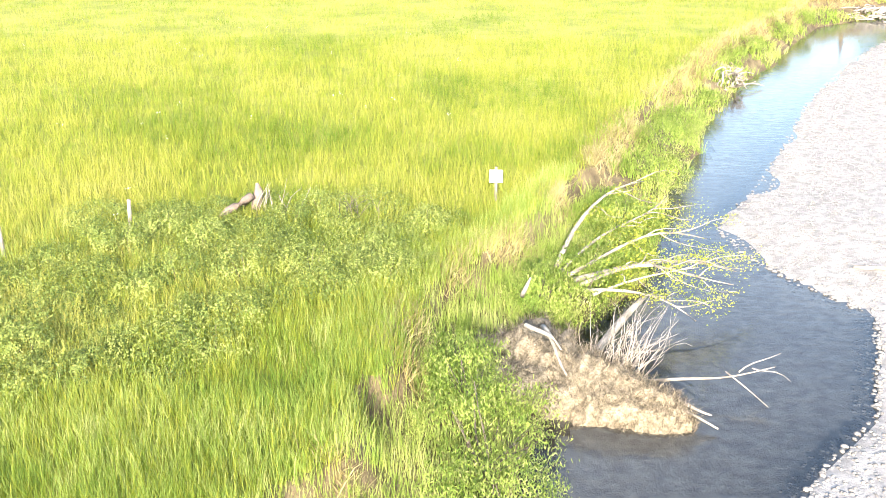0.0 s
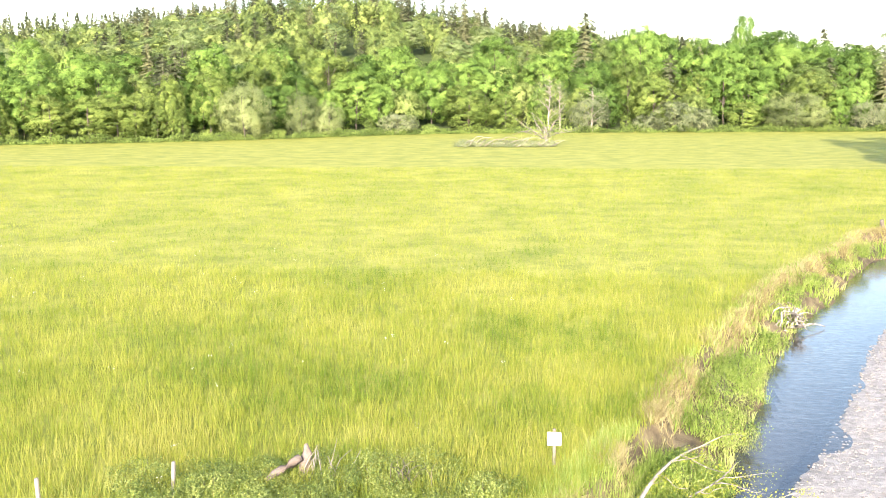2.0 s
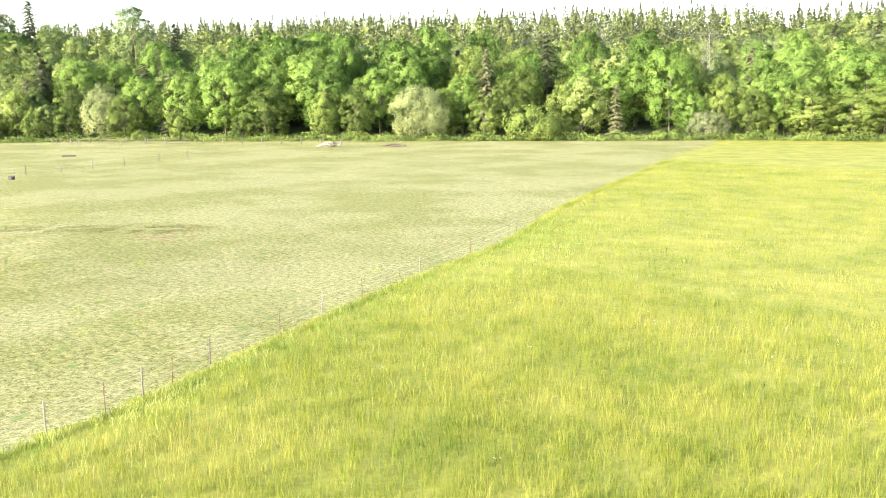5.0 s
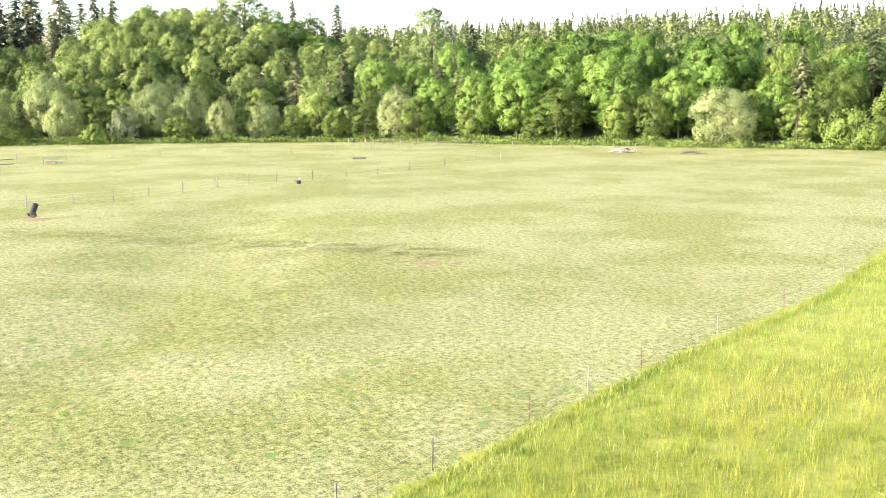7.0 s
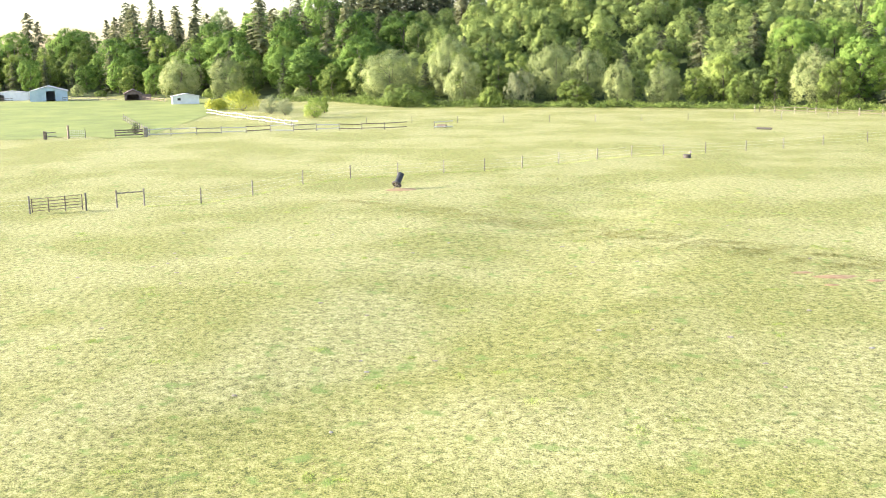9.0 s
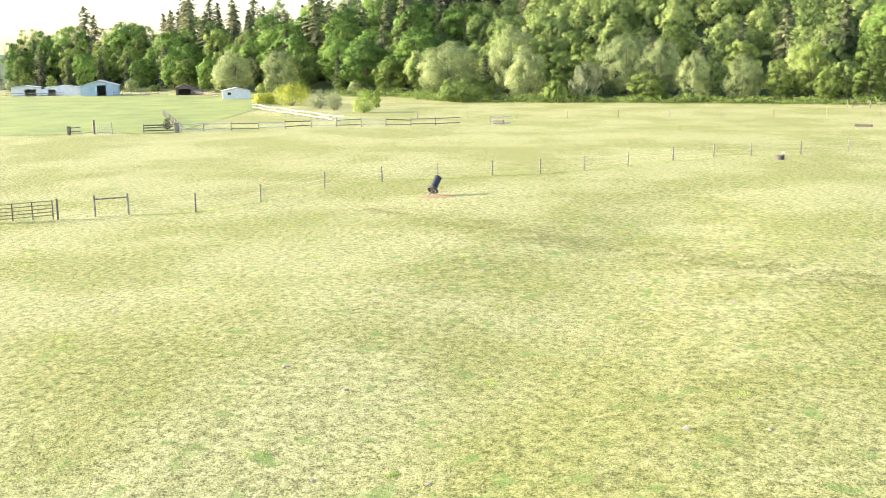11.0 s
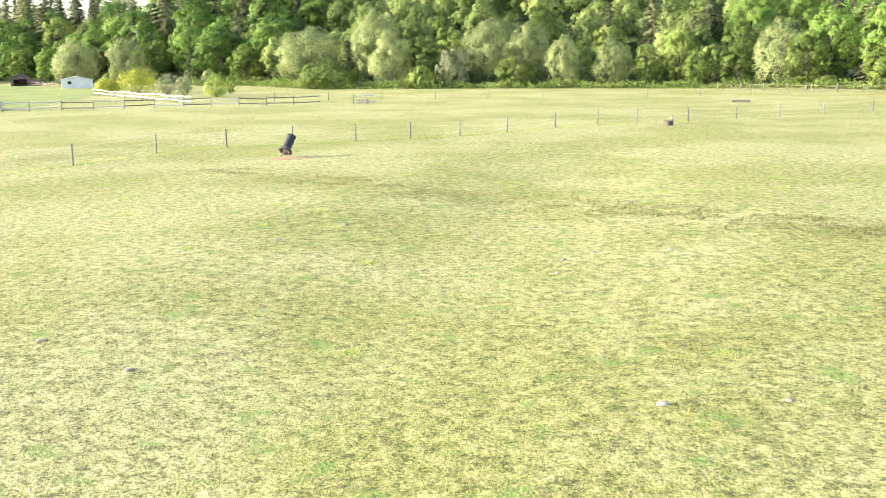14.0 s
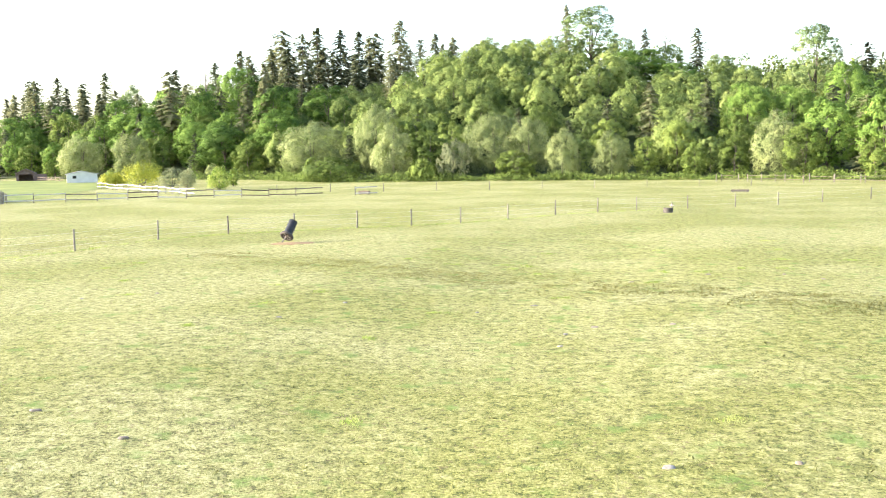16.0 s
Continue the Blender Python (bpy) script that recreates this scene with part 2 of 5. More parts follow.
    "white_flower": material("white_flower", [(0.66, 0.66, 0.60), (0.80, 0.80, 0.76)], scale=4, fine=20, bump=0, translucent=0.3),
}

water = bpy.data.materials.new("water")
water.use_nodes = True
n_, l_ = water.node_tree.nodes, water.node_tree.links
wb = n_["Principled BSDF"]
# Blue of the mirrored sky is put into the base colour.
wb.inputs["Base Color"].default_value = (0.060, 0.074, 0.088, 1)
wb.inputs["Roughness"].default_value, wb.inputs["IOR"].default_value = 0.04, 1.33
wb.inputs["Transmission Weight"].default_value = 0.85
wtc, wmap, w1, w2 = (n_.new("ShaderNode" + k) for k in ("TexCoord", "Mapping", "TexNoise", "TexNoise"))
wmap.inputs["Scale"].default_value, wmap.inputs["Rotation"].default_value = (1.0, 2.6, 1.0), (0, 0, radians(-25))
w1.inputs["Scale"].default_value, w1.inputs["Detail"].default_value = 1.6, 5.0
w2.inputs["Scale"].default_value, w2.inputs["Detail"].default_value = 0.25, 2.0
l_.new(wtc.outputs["Object"], wmap.inputs[0])
l_.new(wmap.outputs[0], w1.inputs["Vector"])
l_.new(wtc.outputs["Object"], w2.inputs["Vector"])
wmul, wbp = n_.new("ShaderNodeMath"), n_.new("ShaderNodeBump")
wmul.operation = "MULTIPLY"
l_.new(w1.outputs["Fac"], wmul.inputs[0])
l_.new(w2.outputs["Fac"], wmul.inputs[1])
wbp.inputs["Strength"].default_value, wbp.inputs["Distance"].default_value = 0.22, 0.12
l_.new(wmul.outputs[0], wbp.inputs["Height"])
l_.new(wbp.outputs[0], wb.inputs["Normal"])
M["water"] = water


# ---- builders ----
def raw_mesh(name, verts, faces, mat, smooth=False):
    me = bpy.data.meshes.new(name)
    groups = faces if isinstance(faces, list) and isinstance(faces[0], np.ndarray) else [np.asarray(faces)]
    loops = np.concatenate([g.ravel() for g in groups]).astype(np.int32)
    sizes = np.concatenate([np.full(len(g), g.shape[1], np.int32) for g in groups])
    me.vertices.add(len(verts))
    me.vertices.foreach_set("co", np.asarray(verts, np.float32).ravel())
    me.loops.add(len(loops))
    me.loops.foreach_set("vertex_index", loops)
    me.polygons.add(len(sizes))
    me.polygons.foreach_set("loop_start", np.concatenate([[0], np.cumsum(sizes)[:-1]]).astype(np.int32))
    me.update(calc_edges=True)
    me.materials.append(mat)
    if smooth:
        me.shade_smooth()
    return me


def mesh_of(name, bm, mat, smooth=False):
    me = bpy.data.meshes.new(name)
    bm.to_mesh(me)
    bm.free()
    me.materials.append(mat)
    if smooth:
        me.shade_smooth()
    return me


def put(name, me, parent=None, m=None, label=""):
    ob = new(name, me)
    if parent is not None:
        ob.parent = parent
    if m is not None:
        ob.matrix_basis = m
    return tagged(ob, label)


def part(name, bm, mat, parent, label="", smooth=False):
    return put(name, mesh_of(name, bm, mat, smooth), parent, None, label)


def box(bm, x0, y0, z0, x1, y1, z1, bevel=0.0, m=None):
    got = bmesh.ops.create_cube(bm, size=1.0)["verts"]
    bmesh.ops.transform(bm, verts=got, matrix=Matrix.Translation(((x0 + x1) / 2, (y0 + y1) / 2, (z0 + z1) / 2)) @ Matrix.Diagonal((x1 - x0, y1 - y0, z1 - z0, 1)))
    if bevel:
        edges = list({e for v in got for e in v.link_edges})
        more = bmesh.ops.bevel(bm, geom=edges, offset=bevel, segments=2, affect="EDGES", profile=0.6)
        got = list(set([v for v in got if v.is_valid] + more["verts"]))
    if m is not None:
        bmesh.ops.transform(bm, verts=got, matrix=m)
    return got


def tube(bm, pts, radii, sides=7, rough=0.0):
    """A tapered tube along pts, closed at both ends."""
    rings, pts = [], [Vector(p) for p in pts]
    for i, p in enumerate(pts):
        d = (pts[min(i + 1, len(pts) - 1)] - pts[max(i - 1, 0)]).normalized()
        u = d.orthogonal().normalized()
        v = d.cross(u)
        ring = []
        for k in range(sides):
            a = 2 * math.pi * k / sides
            r = radii[i] * (1 + rough * noise.noise(p * 3 + Vector((k * 1.7, 0, 0))))
            ring.append(bm.verts.new(p + (u * math.cos(a) + v * math.sin(a)) * r))
        rings.append(ring)
    for a, b in zip(rings, rings[1:]):
        for k in range(sides):
            bm.faces.new((a[k], a[(k + 1) % sides], b[(k + 1) % sides], b[k]))
    bm.faces.new(rings[0][::-1])
    bm.faces.new(rings[-1])


def bent(a, b, n, sway, seed):
    """Points from a to b with a random sway that is nil at both ends."""
    a, b, r = Vector(a), Vector(b), random.Random(seed)
    o1, o2 = (Vector([r.uniform(-1, 1) for _ in range(3)]) for _ in range(2))
    return [a.lerp(b, i / n) + sway * (o1 * math.sin(math.pi * i / n) + 0.5 * o2 * math.sin(2 * math.pi * i / n)) for i in range(n + 1)]


def unit(v):
    return v / np.maximum(np.linalg.norm(v, axis=-1, keepdims=True), 1e-9)


def cards(centres, normals, size, r, ratio=0.6, up=0.0):
    """Folded leaf sprays: one diamond of two triangles at each centre, facing roughly along its normal."""
    n = len(centres)
    nn = unit(normals + r.normal(0, 0.45, (n, 3)))
    u = unit(np.cross(nn, unit(r.normal(0, 1, (n, 3)))))
    if up:
        u = unit(u * (1 - up) + np.array([0, 0, 1.0]) * up)
    v = unit(np.cross(nn, u))
    s = (size * r.uniform(0.6, 1.35, n))[:, None]
    fold = nn * s * r.uniform(-0.35, 0.1, n)[:, None]
    a, c = centres - u * s, centres + u * s
    b, d = centres + v * s * ratio + fold + u * s * r.uniform(-.3, .3, n)[:, None], centres - v * s * ratio + fold + u * s * r.uniform(-.3, .3, n)[:, None]
    verts = np.stack([a, d, c, b], 1).reshape(-1, 3)
    return verts, np.arange(4 * n).reshape(-1, 4), np.repeat(unit(0.68 * unit(normals) + 0.32 * nn), 4, 0)


def leafy_mesh(name, verts, faces, normals, mat):
    """A mesh of leaf sprays, shaded softly as one mass of foliage."""
    me = raw_mesh(name, verts, faces, mat, True)
    me.normals_split_custom_set_from_vertices(normals.tolist())
    return me


def blades(base, height, width, lean, r, single=False):
    """Grass: a bent blade of a quad and a tip at each base point, or a single triangle."""
    n = len(base)
    a = r.uniform(0, 2 * math.pi, n)
    side = np.stack([np.cos(a), np.sin(a), 0 * a], 1) * (width * r.uniform(.6, 1.4, n))[:, None] / 2
    b = r.uniform(0, 2 * math.pi, n)
    out = np.stack([np.cos(b), np.sin(b), 0 * b], 1) * (lean * height * r.uniform(.2, 1.0, n))[:, None]
    h = np.zeros((n, 3))
    h[:, 2] = height * r.uniform(.65, 1.2, n)
    v0, v1, v4 = base - side, base + side, base + out + h
    if single:
        down = np.cross(v1 - v0, v4 - v0)[:, 2] < 0
        v0[down], v1[down] = v1[down].copy(), v0[down].copy()
        return np.stack([v0, v1, v4], 1).reshape(-1, 3), np.arange(3 * n).reshape(-1, 3)
    v2, v3 = base + side * .75 + out * .35 + h * .6, base - side * .75 + out * .35 + h * .6
    i = np.arange(n)[:, None] * 5
    return np.stack([v0, v1, v2, v3, v4], 1).reshape(-1, 3), [i + np.array([[0, 1, 2, 3]]), i + np.array([[3, 2, 4]])]


# ---- the lie of the land ----
EDGE = np.array([(460, 330), (111, 305), (47, 296), (0, 290), (-38, 284), (-63, 258), (-90, 236), (-130, 214), (-163, 188), (-190, 163), (-222, 138), (-248, 118),
                 (-264, 95), (-272, 70), (-280, 45), (-288, 28), (-318, 14), (-340, -20), (-384, -66), (-398, -104), (-425, -165), (-470, -260), (-560, -420)], float)
BANK_Y = [-60, 10, 14.6, 16.1, 18, 19.2, 20.6, 24.7, 25.9, 27.3, 30, 34.5, 37.3, 42.3, 51.4, 59.7, 67.5, 74, 83, 90, 96, 102, 130]
BANK_X = [-5, -3.4, -3.2, -2, -2.5, -1.7, -1.9, -1.1, -0.6, 0.4, 1.2, 2.8, 3.5, 5, 8.1, 10.9, 14.7, 18.3, 22, 30, 50, 120, 900]
LEFT_Y = [-60, 0, 12, 17, 19.5, 23, 25.7, 28, 33, 37, 39.6, 42.4, 47, 51.3, 58.5, 63.5, 71.7, 80, 88, 94, 100, 128]
LEFT_X = [-3, 0, 0.3, 0.8, 1.3, 1.9, 2.7, 4.5, 5.5, 6.1, 6.9, 8.1, 8.9, 10.4, 12.9, 15.6, 18.6, 22.3, 31, 52, 122, 900]
RIGHT_Y = [-60, 0, 12, 17.6, 19.2, 20.7, 22, 24.1, 26.2, 27.7, 28.9, 31.2, 33.3, 37.4, 44.4, 53.1, 65.1, 76, 80, 85, 90, 120]
RIGHT_X = [3, 4, 5, 6.2, 7.3, 8.5, 8.9, 9.6, 10.1, 9.1, 8.3, 7.4, 7.1, 9.1, 11.8, 14.9, 20.4, 26.4, 33, 56, 126, 900]
MOW_Y = [-260, -60, 0, 24, 29, 35, 45, 51, 59, 69, 90, 117, 167, 192, 240]
MOW_X = [-20, -30, -36, -39.4, -41.2, -44.2, -49.6, -52.6, -56.2, -60.8, -73.8, -87.6, -114, -124.3, -150]
WATER_Z = -1.6


def beyond(x, y):
    """Metres past the forest's edge (negative on the open land)."""
    p = np.stack([x, y], -1)
    best, sign = np.full(x.shape, 1e9), np.ones(x.shape)
    for a, b in zip(EDGE, EDGE[1:]):
        ab = b - a
        t = np.clip(((p - a) @ ab) / (ab @ ab), 0, 1)
        off = p - (a + t[..., None] * ab)
        d = np.linalg.norm(off, axis=-1)
        side = ab[0] * off[..., 1] - ab[1] * off[..., 0]
        closer = d < best - 1e-6
        best, sign = np.where(closer, d, best), np.where(closer, np.where(side < 0, 1.0, -1.0), sign)
    return best * sign


def step(a, b, v):
    t = np.clip((v - a) / (b - a), 0, 1)
    return t * t * (3 - 2 * t)


def waves(x, y, scale, seed):
    k = np.random.default_rng(seed).uniform(-1, 1, (6, 3))
    return sum(np.sin((x * a + y * b) / scale * 2 + c * 9) for a, b, c in k) / 6


def land(x, y):
    """Height of the ground."""
    x, y = np.asarray(x, float), np.asarray(y, float)
    d = beyond(x, y)
    z = 0.10 * waves(x, y, 14, 1) + 0.05 * waves(x, y, 4, 2)
    swale = np.exp(-(((x + 92) * 0.35 + (y - 36) * 0.94) / 6.0) ** 2) * step(-50, -68, x) * step(-140, -110, x)
    z = z - 0.35 * swale
    rise = 0.55 * np.clip((d - 2) / 76, 0, 1) + 0.45 * step(4, 80, d)
    z = z + (11 + 2.5 * step(-250, -330, x)) * rise * step(60, -10, x) + 9 * rise * step(-10, 60, x)
    # The wooded knolls behind the west and the north side.
    z = z + 15.5 * np.exp(-(((x + 358) / 52) ** 2 + ((y - 84) / np.where(y < 84, 46, 84)) ** 2)) * step(5, 45, d)
    z = z + 19 * np.exp(-(((x + 92) / 72) ** 2 + ((y - 402) / 70) ** 2)) * step(25, 90, d)
    a, b = np.array([-620.0, 330.0]), np.array([-40.0, 640.0])
    ab = b - a
    t = np.clip(((x - a[0]) * ab[0] + (y - a[1]) * ab[1]) / (ab @ ab), 0, 1)
    far = np.hypot(x - a[0] - t * ab[0], y - a[1] - t * ab[1])
    z = z + (27 - 2 * t) * np.exp(-(far / 170) ** 2) * step(20, 160, d)
    bank, left, right = np.interp(y, BANK_Y, BANK_X), np.interp(y, LEFT_Y, LEFT_X), np.interp(y, RIGHT_Y, RIGHT_X)
    bank = bank + 0.35 * waves(x, y, 1.2, 3) * step(130, 90, y)
    left = np.maximum(left, bank + 0.5)
    right = np.maximum(right, left + 1.0)
    cut = -0.85 * step(0, 0.45, x - bank) - (0.75) * step(0.3, 1.0, (x - bank) / (left - bank))
    bed = WATER_Z - 0.55 * np.sin(np.clip((x - left) / (right - left), 0, 1) * math.pi) ** 0.7
    bar = WATER_Z + 0.9 * step(-1, 16, x - right) + 0.04 * waves(x, y, 2.0, 5) + 0.7 * step(20, 60, x - right)
    rough = 0.10 * waves(x, y, 0.7, 4) * step(0, 0.5, x - bank) * step(1, -0.5, x - left)
    river = np.where(x < left, np.where(x < bank, 0, cut) + rough, np.where(x < right, bed, bar))
    near = step(bank - 0.3, bank, x)
    return z * (1 - near * step(200, 140, y)) + river * step(200, 140, y)


def ground_z(x, y):
    return float(land(np.array([x]), np.array([y]))[0])


def lines(stops):
    """Grid lines: stretches of (from, to, spacing)."""
    out = []
    for a, b, s in stops:
        out += list(np.arange(a, b, s))
    return np.array(out + [stops[-1][1]])


gx = lines([(-2600, -1000, 200), (-1000, -460, 30), (-460, -150, 7), (-150, -60, 2.5), (-60, -8, 1.6), (-8, 32, 0.33), (32, 60, 1.5), (60, 140, 8), (140, 700, 60), (700, 2600, 200)])
gy = lines([(-2600, -800, 200), (-800, -140, 40), (-140, 0, 5), (0, 10, 1.2), (10, 60, 0.4), (60, 100, 0.8), (100, 340, 6), (340, 900, 25), (900, 2600, 200)])
X, Y = np.meshgrid(gx, gy)
Z = land(X, Y)
nx, ny = len(gx), len(gy)
idx = np.arange(nx * ny).reshape(ny, nx)
quads = np.stack([idx[:-1, :-1], idx[:-1, 1:], idx[1:, 1:], idx[1:, :-1]], -1).reshape(-1, 4)
ground_me = raw_mesh("ground", np.stack([X, Y, Z], -1).reshape(-1, 3), quads, M["pasture"], True)
for key in ("shaded_forest_floor", "soil", "gravel", "riverbed", "meadow"):
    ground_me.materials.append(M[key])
cx, cy = (X[:-1, :-1] + X[1:, 1:]).ravel() / 2, (Y[:-1, :-1] + Y[1:, 1:]).ravel() / 2
cz = (Z[:-1, :-1] + Z[1:, 1:]).ravel() / 2
slot = np.zeros(len(quads), np.int32)
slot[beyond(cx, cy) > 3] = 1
wet = cy < 140
bank_c, left_c, right_c = (np.interp(cy, *p) for p in ((BANK_Y, BANK_X), (LEFT_Y, LEFT_X), (RIGHT_Y, RIGHT_X)))
slot[wet & (cx > bank_c - 0.3)] = 2
slot[wet & (cx > left_c + 0.4)] = 3
slot[(cx > np.interp(cy, MOW_Y, MOW_X)) & (slot == 0)] = 5
slot[wet & (cx > right_c + 60)] = 5
ground_me.polygons.foreach_set("material_index", slot)
tagged(new("ground", ground_me), "open grassland, river bed and wooded hillside ground", "ground", kind="structure")

# Water: a strip between the banks.
wy = lines([(-60, 10, 5), (10, 60, 1), (60, 128, 2)])
rows = []
for y in wy:
    l0, r0 = np.interp(y, LEFT_Y, LEFT_X) - 1.2, np.interp(y, RIGHT_Y, RIGHT_X) + 1.5
    rows.append([(l0 + (r0 - l0) * k / 8, y, WATER_Z) for k in range(9)])
wi = np.arange(len(wy) * 9).reshape(-1, 9)
wq = np.stack([wi[:-1, :-1], wi[:-1, 1:], wi[1:, 1:], wi[1:, :-1]], -1).reshape(-1, 4)
river = tagged(new("river_water", raw_mesh("river_water", np.array(rows).reshape(-1, 3), wq, M["water"], True)), "clear shallow river water reflecting the sky", "water", kind="structure")
river.visible_shadow = False

# The hay meadow stands higher than the grazed pasture and ends in a sharp mowing line.
my = lines([(-60, 0, 6), (0, 100, 1.0), (100, 262, 3)])
rows = []
for y in my:
    a = np.interp(y, MOW_Y, MOW_X)
    b = min(np.interp(y, BANK_Y, BANK_X) - 0.5, 108)
    ks = np.concatenate([[0, 0.0006], np.linspace(0.004, 1, 60) ** 1.3])
    xs = a + (b - a) * ks + 0.25 * math.sin(y * 1.1) * (1 - ks) + 0.18 * math.sin(y * 2.7)
    zs = land(xs, np.full(len(xs), y)) + 0.06 * (1 - 0.9 * step(-4, 0, xs - b)) * step(0, 1.5, xs - a) + 0.015 * waves(xs, np.full(len(xs), y), 2.2, 9) * step(0, 2, xs - a)
    zs[0] = zs[0] - 0.05
    rows.append(np.stack([xs, np.full(len(xs), y), zs], -1))
rows = np.array(rows)
wi = np.arange(rows.shape[0] * rows.shape[1]).reshape(rows.shape[:2])
mq = np.stack([wi[:-1, :-1], wi[:-1, 1:], wi[1:, 1:], wi[1:, :-1]], -1).reshape(-1, 4)
mc = rows.reshape(-1, 3)[mq].mean(1)
mq = mq[beyond(mc[:, 0], mc[:, 1]) < -1]
tagged(new("meadow", raw_mesh("meadow", rows.reshape(-1, 3), mq, M["meadow"], True)), "uncut yellow-green hay meadow with a mown edge", "meadow", kind="structure")


# The mown lawn between the farm buildings and the corral.
ly, lx = lines([(-175, -14, 4)]), np.linspace(-352, -196.5, 50)
LX, LY = np.meshgrid(lx, ly)
LX = LX + (2.6 * np.sin(LY * 0.31) + 1.2 * np.sin(LY * 0.93)) * step(-260, -200, LX)
wi = np.arange(LX.size).reshape(LX.shape)
lq = np.stack([wi[:-1, :-1], wi[:-1, 1:], wi[1:, 1:], wi[1:, :-1]], -1).reshape(-1, 4)
tagged(new("lawn", raw_mesh("lawn", np.stack([LX, LY, land(LX, LY) + 0.05], -1).reshape(-1, 3), lq, M["lawn"], True)), "bright green mown grass round the farm sheds", "lawn", kind="structure")


# ---- trees ----
def lobed(r, n_lobes, w, z0, z1, n, tall=1.0, top=0.55, tufts=11):
    """Points and normals on the outside of a rounded crown: lobes, each of many tufts of leaves; top is the height of its widest part."""
    k = np.arange(n_lobes * 2) + 0.5
    up = 1 - 1.88 * k / len(k)
    turn = k * 2.39996 + r.uniform(-0.5, 0.5, len(k))
    flat = np.sqrt(1 - up**2)
    out = np.stack([flat * np.cos(turn), flat * np.sin(turn), up], 1)
    zm = z0 + (z1 - z0) * top
    rs = w * r.uniform(0.12, 0.21, len(k))
    size = np.array([[w / 2, w / 2, z1 - zm]]) * np.where(up[:, None] > 0, 1, [1, 1, (zm - z0) / (z1 - zm)])
    cs = out * (size - rs[:, None] * [0.9, 0.9, 0.7]) * r.uniform(0.78, 1.08, (len(k), 1)) + [0, 0, zm]
    pick = r.choice(len(k), n, p=rs**2 / (rs**2).sum())
    own = r.integers(0, tufts, n)
    tuft_dir = unit(r.normal(0, 1, (len(k), tufts, 3)) + 0.9 * out[:, None, :] + [0, 0, 0.25])
    tuft_size = r.uniform(0.26, 0.50, (len(k), tufts))
    td, ts = tuft_dir[pick, own], tuft_size[pick, own]
    e = unit(r.normal(0, 1, (n, 3)) + 0.8 * td)
    q = cs[pick] + (td * 0.78 + e * (ts * r.uniform(0.55, 1.05, n))[:, None]) * rs[pick][:, None] * [1, 1, tall]
    d = unit(0.42 * out[pick] + 0.42 * td + 0.45 * e)
    keep = q[:, 2] > 0.05
    return q[keep], d[keep], cs[::3]


def trunk_mesh(name, h, r0, tips, mat, seed, fork=0.35):
    bm, r = bmesh.new(), random.Random(seed)
    tube(bm, bent((0, 0, -0.3), (r.uniform(-.4, .4), r.uniform(-.4, .4), h), 6, h * 0.02, seed), [r0 * (1 - 0.13 * i) for i in range(7)], 7)
    for i, tip in enumerate(tips):
        z = max(h * 0.12, min(h * 0.85, tip[2] * fork + h * 0.12))
        tube(bm, bent((0, 0, z), tip, 4, h * 0.03, seed + i), [r0 * 0.42, r0 * .34, r0 * .25, r0 * .16, r0 * 0.07], 5)
    return mesh_of(name, bm, mat, True)


def broadleaf(seed, h, w, n, leaf, size, mat, z0, lobes=13, top=0.55, tall=1.0, bark="bark", up=0.0):
    r = np.random.default_rng(seed)
    q, d, cs = lobed(r, lobes, w, z0, h, n, tall, top)
    q[:, 2] *= h / q[:, 2].max()
    v, f, nn = cards(q, d, size, r, leaf, up)
    return {"h": h, "w": w, "crown": leafy_mesh("crown", v, f, nn, M[mat]), "trunk": trunk_mesh("trunk", h * 0.8, 0.012 * h, cs[::2], M[bark], seed)}


def conifer(seed, h, w, whorls=34, each=7, per=22):
    """A ragged spire: drooping boughs in uneven whorls, each a flat fan of needle sprays."""
    r = np.random.default_rng(seed)
    nb = whorls * each
    t = np.repeat(np.linspace(0.08, 0.985, whorls), each) + r.normal(0, 0.018, nb)
    a = r.uniform(0, 2 * math.pi, nb)
    L = w / 2 * (1.01 - t) ** (0.36, 0.62)[seed % 2] * r.uniform(0.5, 1.15, nb) * (1 + 0.18 * np.sin(a * 2 + t * 17 + seed)) + 0.25
    L = np.where(r.random(nb) < 0.12, L * 0.4, L)
    own = np.repeat(np.arange(nb), per)
    f = r.uniform(0.12, 1.0, nb * per) ** 0.8
    la, ll = a[own], L[own]
    out = np.stack([np.cos(la), np.sin(la), 0 * la], 1)
    side = np.stack([-np.sin(la), np.cos(la), 0 * la], 1)
    q = out * (ll * f)[:, None] + side * (r.normal(0, 0.10, len(own)) * ll * (1.15 - f))[:, None]
    q[:, 2] = t[own] * h - 0.30 * ll * f**1.6 + 0.06 * ll - np.abs(r.normal(0, 0.10, len(own)))
    v, fc, nn = cards(q, out * 0.9 + [0, 0, 0.8], 0.30 + 0.22 * (1 - t[own]), r, 0.5)
    bm = bmesh.new()
    tube(bm, [(0, 0, -0.3), (0, 0, h * .5), (0, 0, h * 0.99)], [0.009 * h, 0.006 * h, 0.02], 7)
    for k in range(0, nb, 5):
        tip = (math.cos(a[k]) * L[k] * 0.9, math.sin(a[k]) * L[k] * 0.9, t[k] * h - 0.22 * L[k])
        tube(bm, [(0, 0, t[k] * h), tip], [0.05, 0.015], 4)
    return {"h": h, "w": w, "crown": leafy_mesh("crown", v, fc, nn, M["needles"]), "trunk": mesh_of("trunk", bm, M["bark"], True)}


def bare_tree(seed, h, w):
    """A nearly dead tree: forked bare limbs with a thin veil of leaves."""
    r = np.random.default_rng(seed)
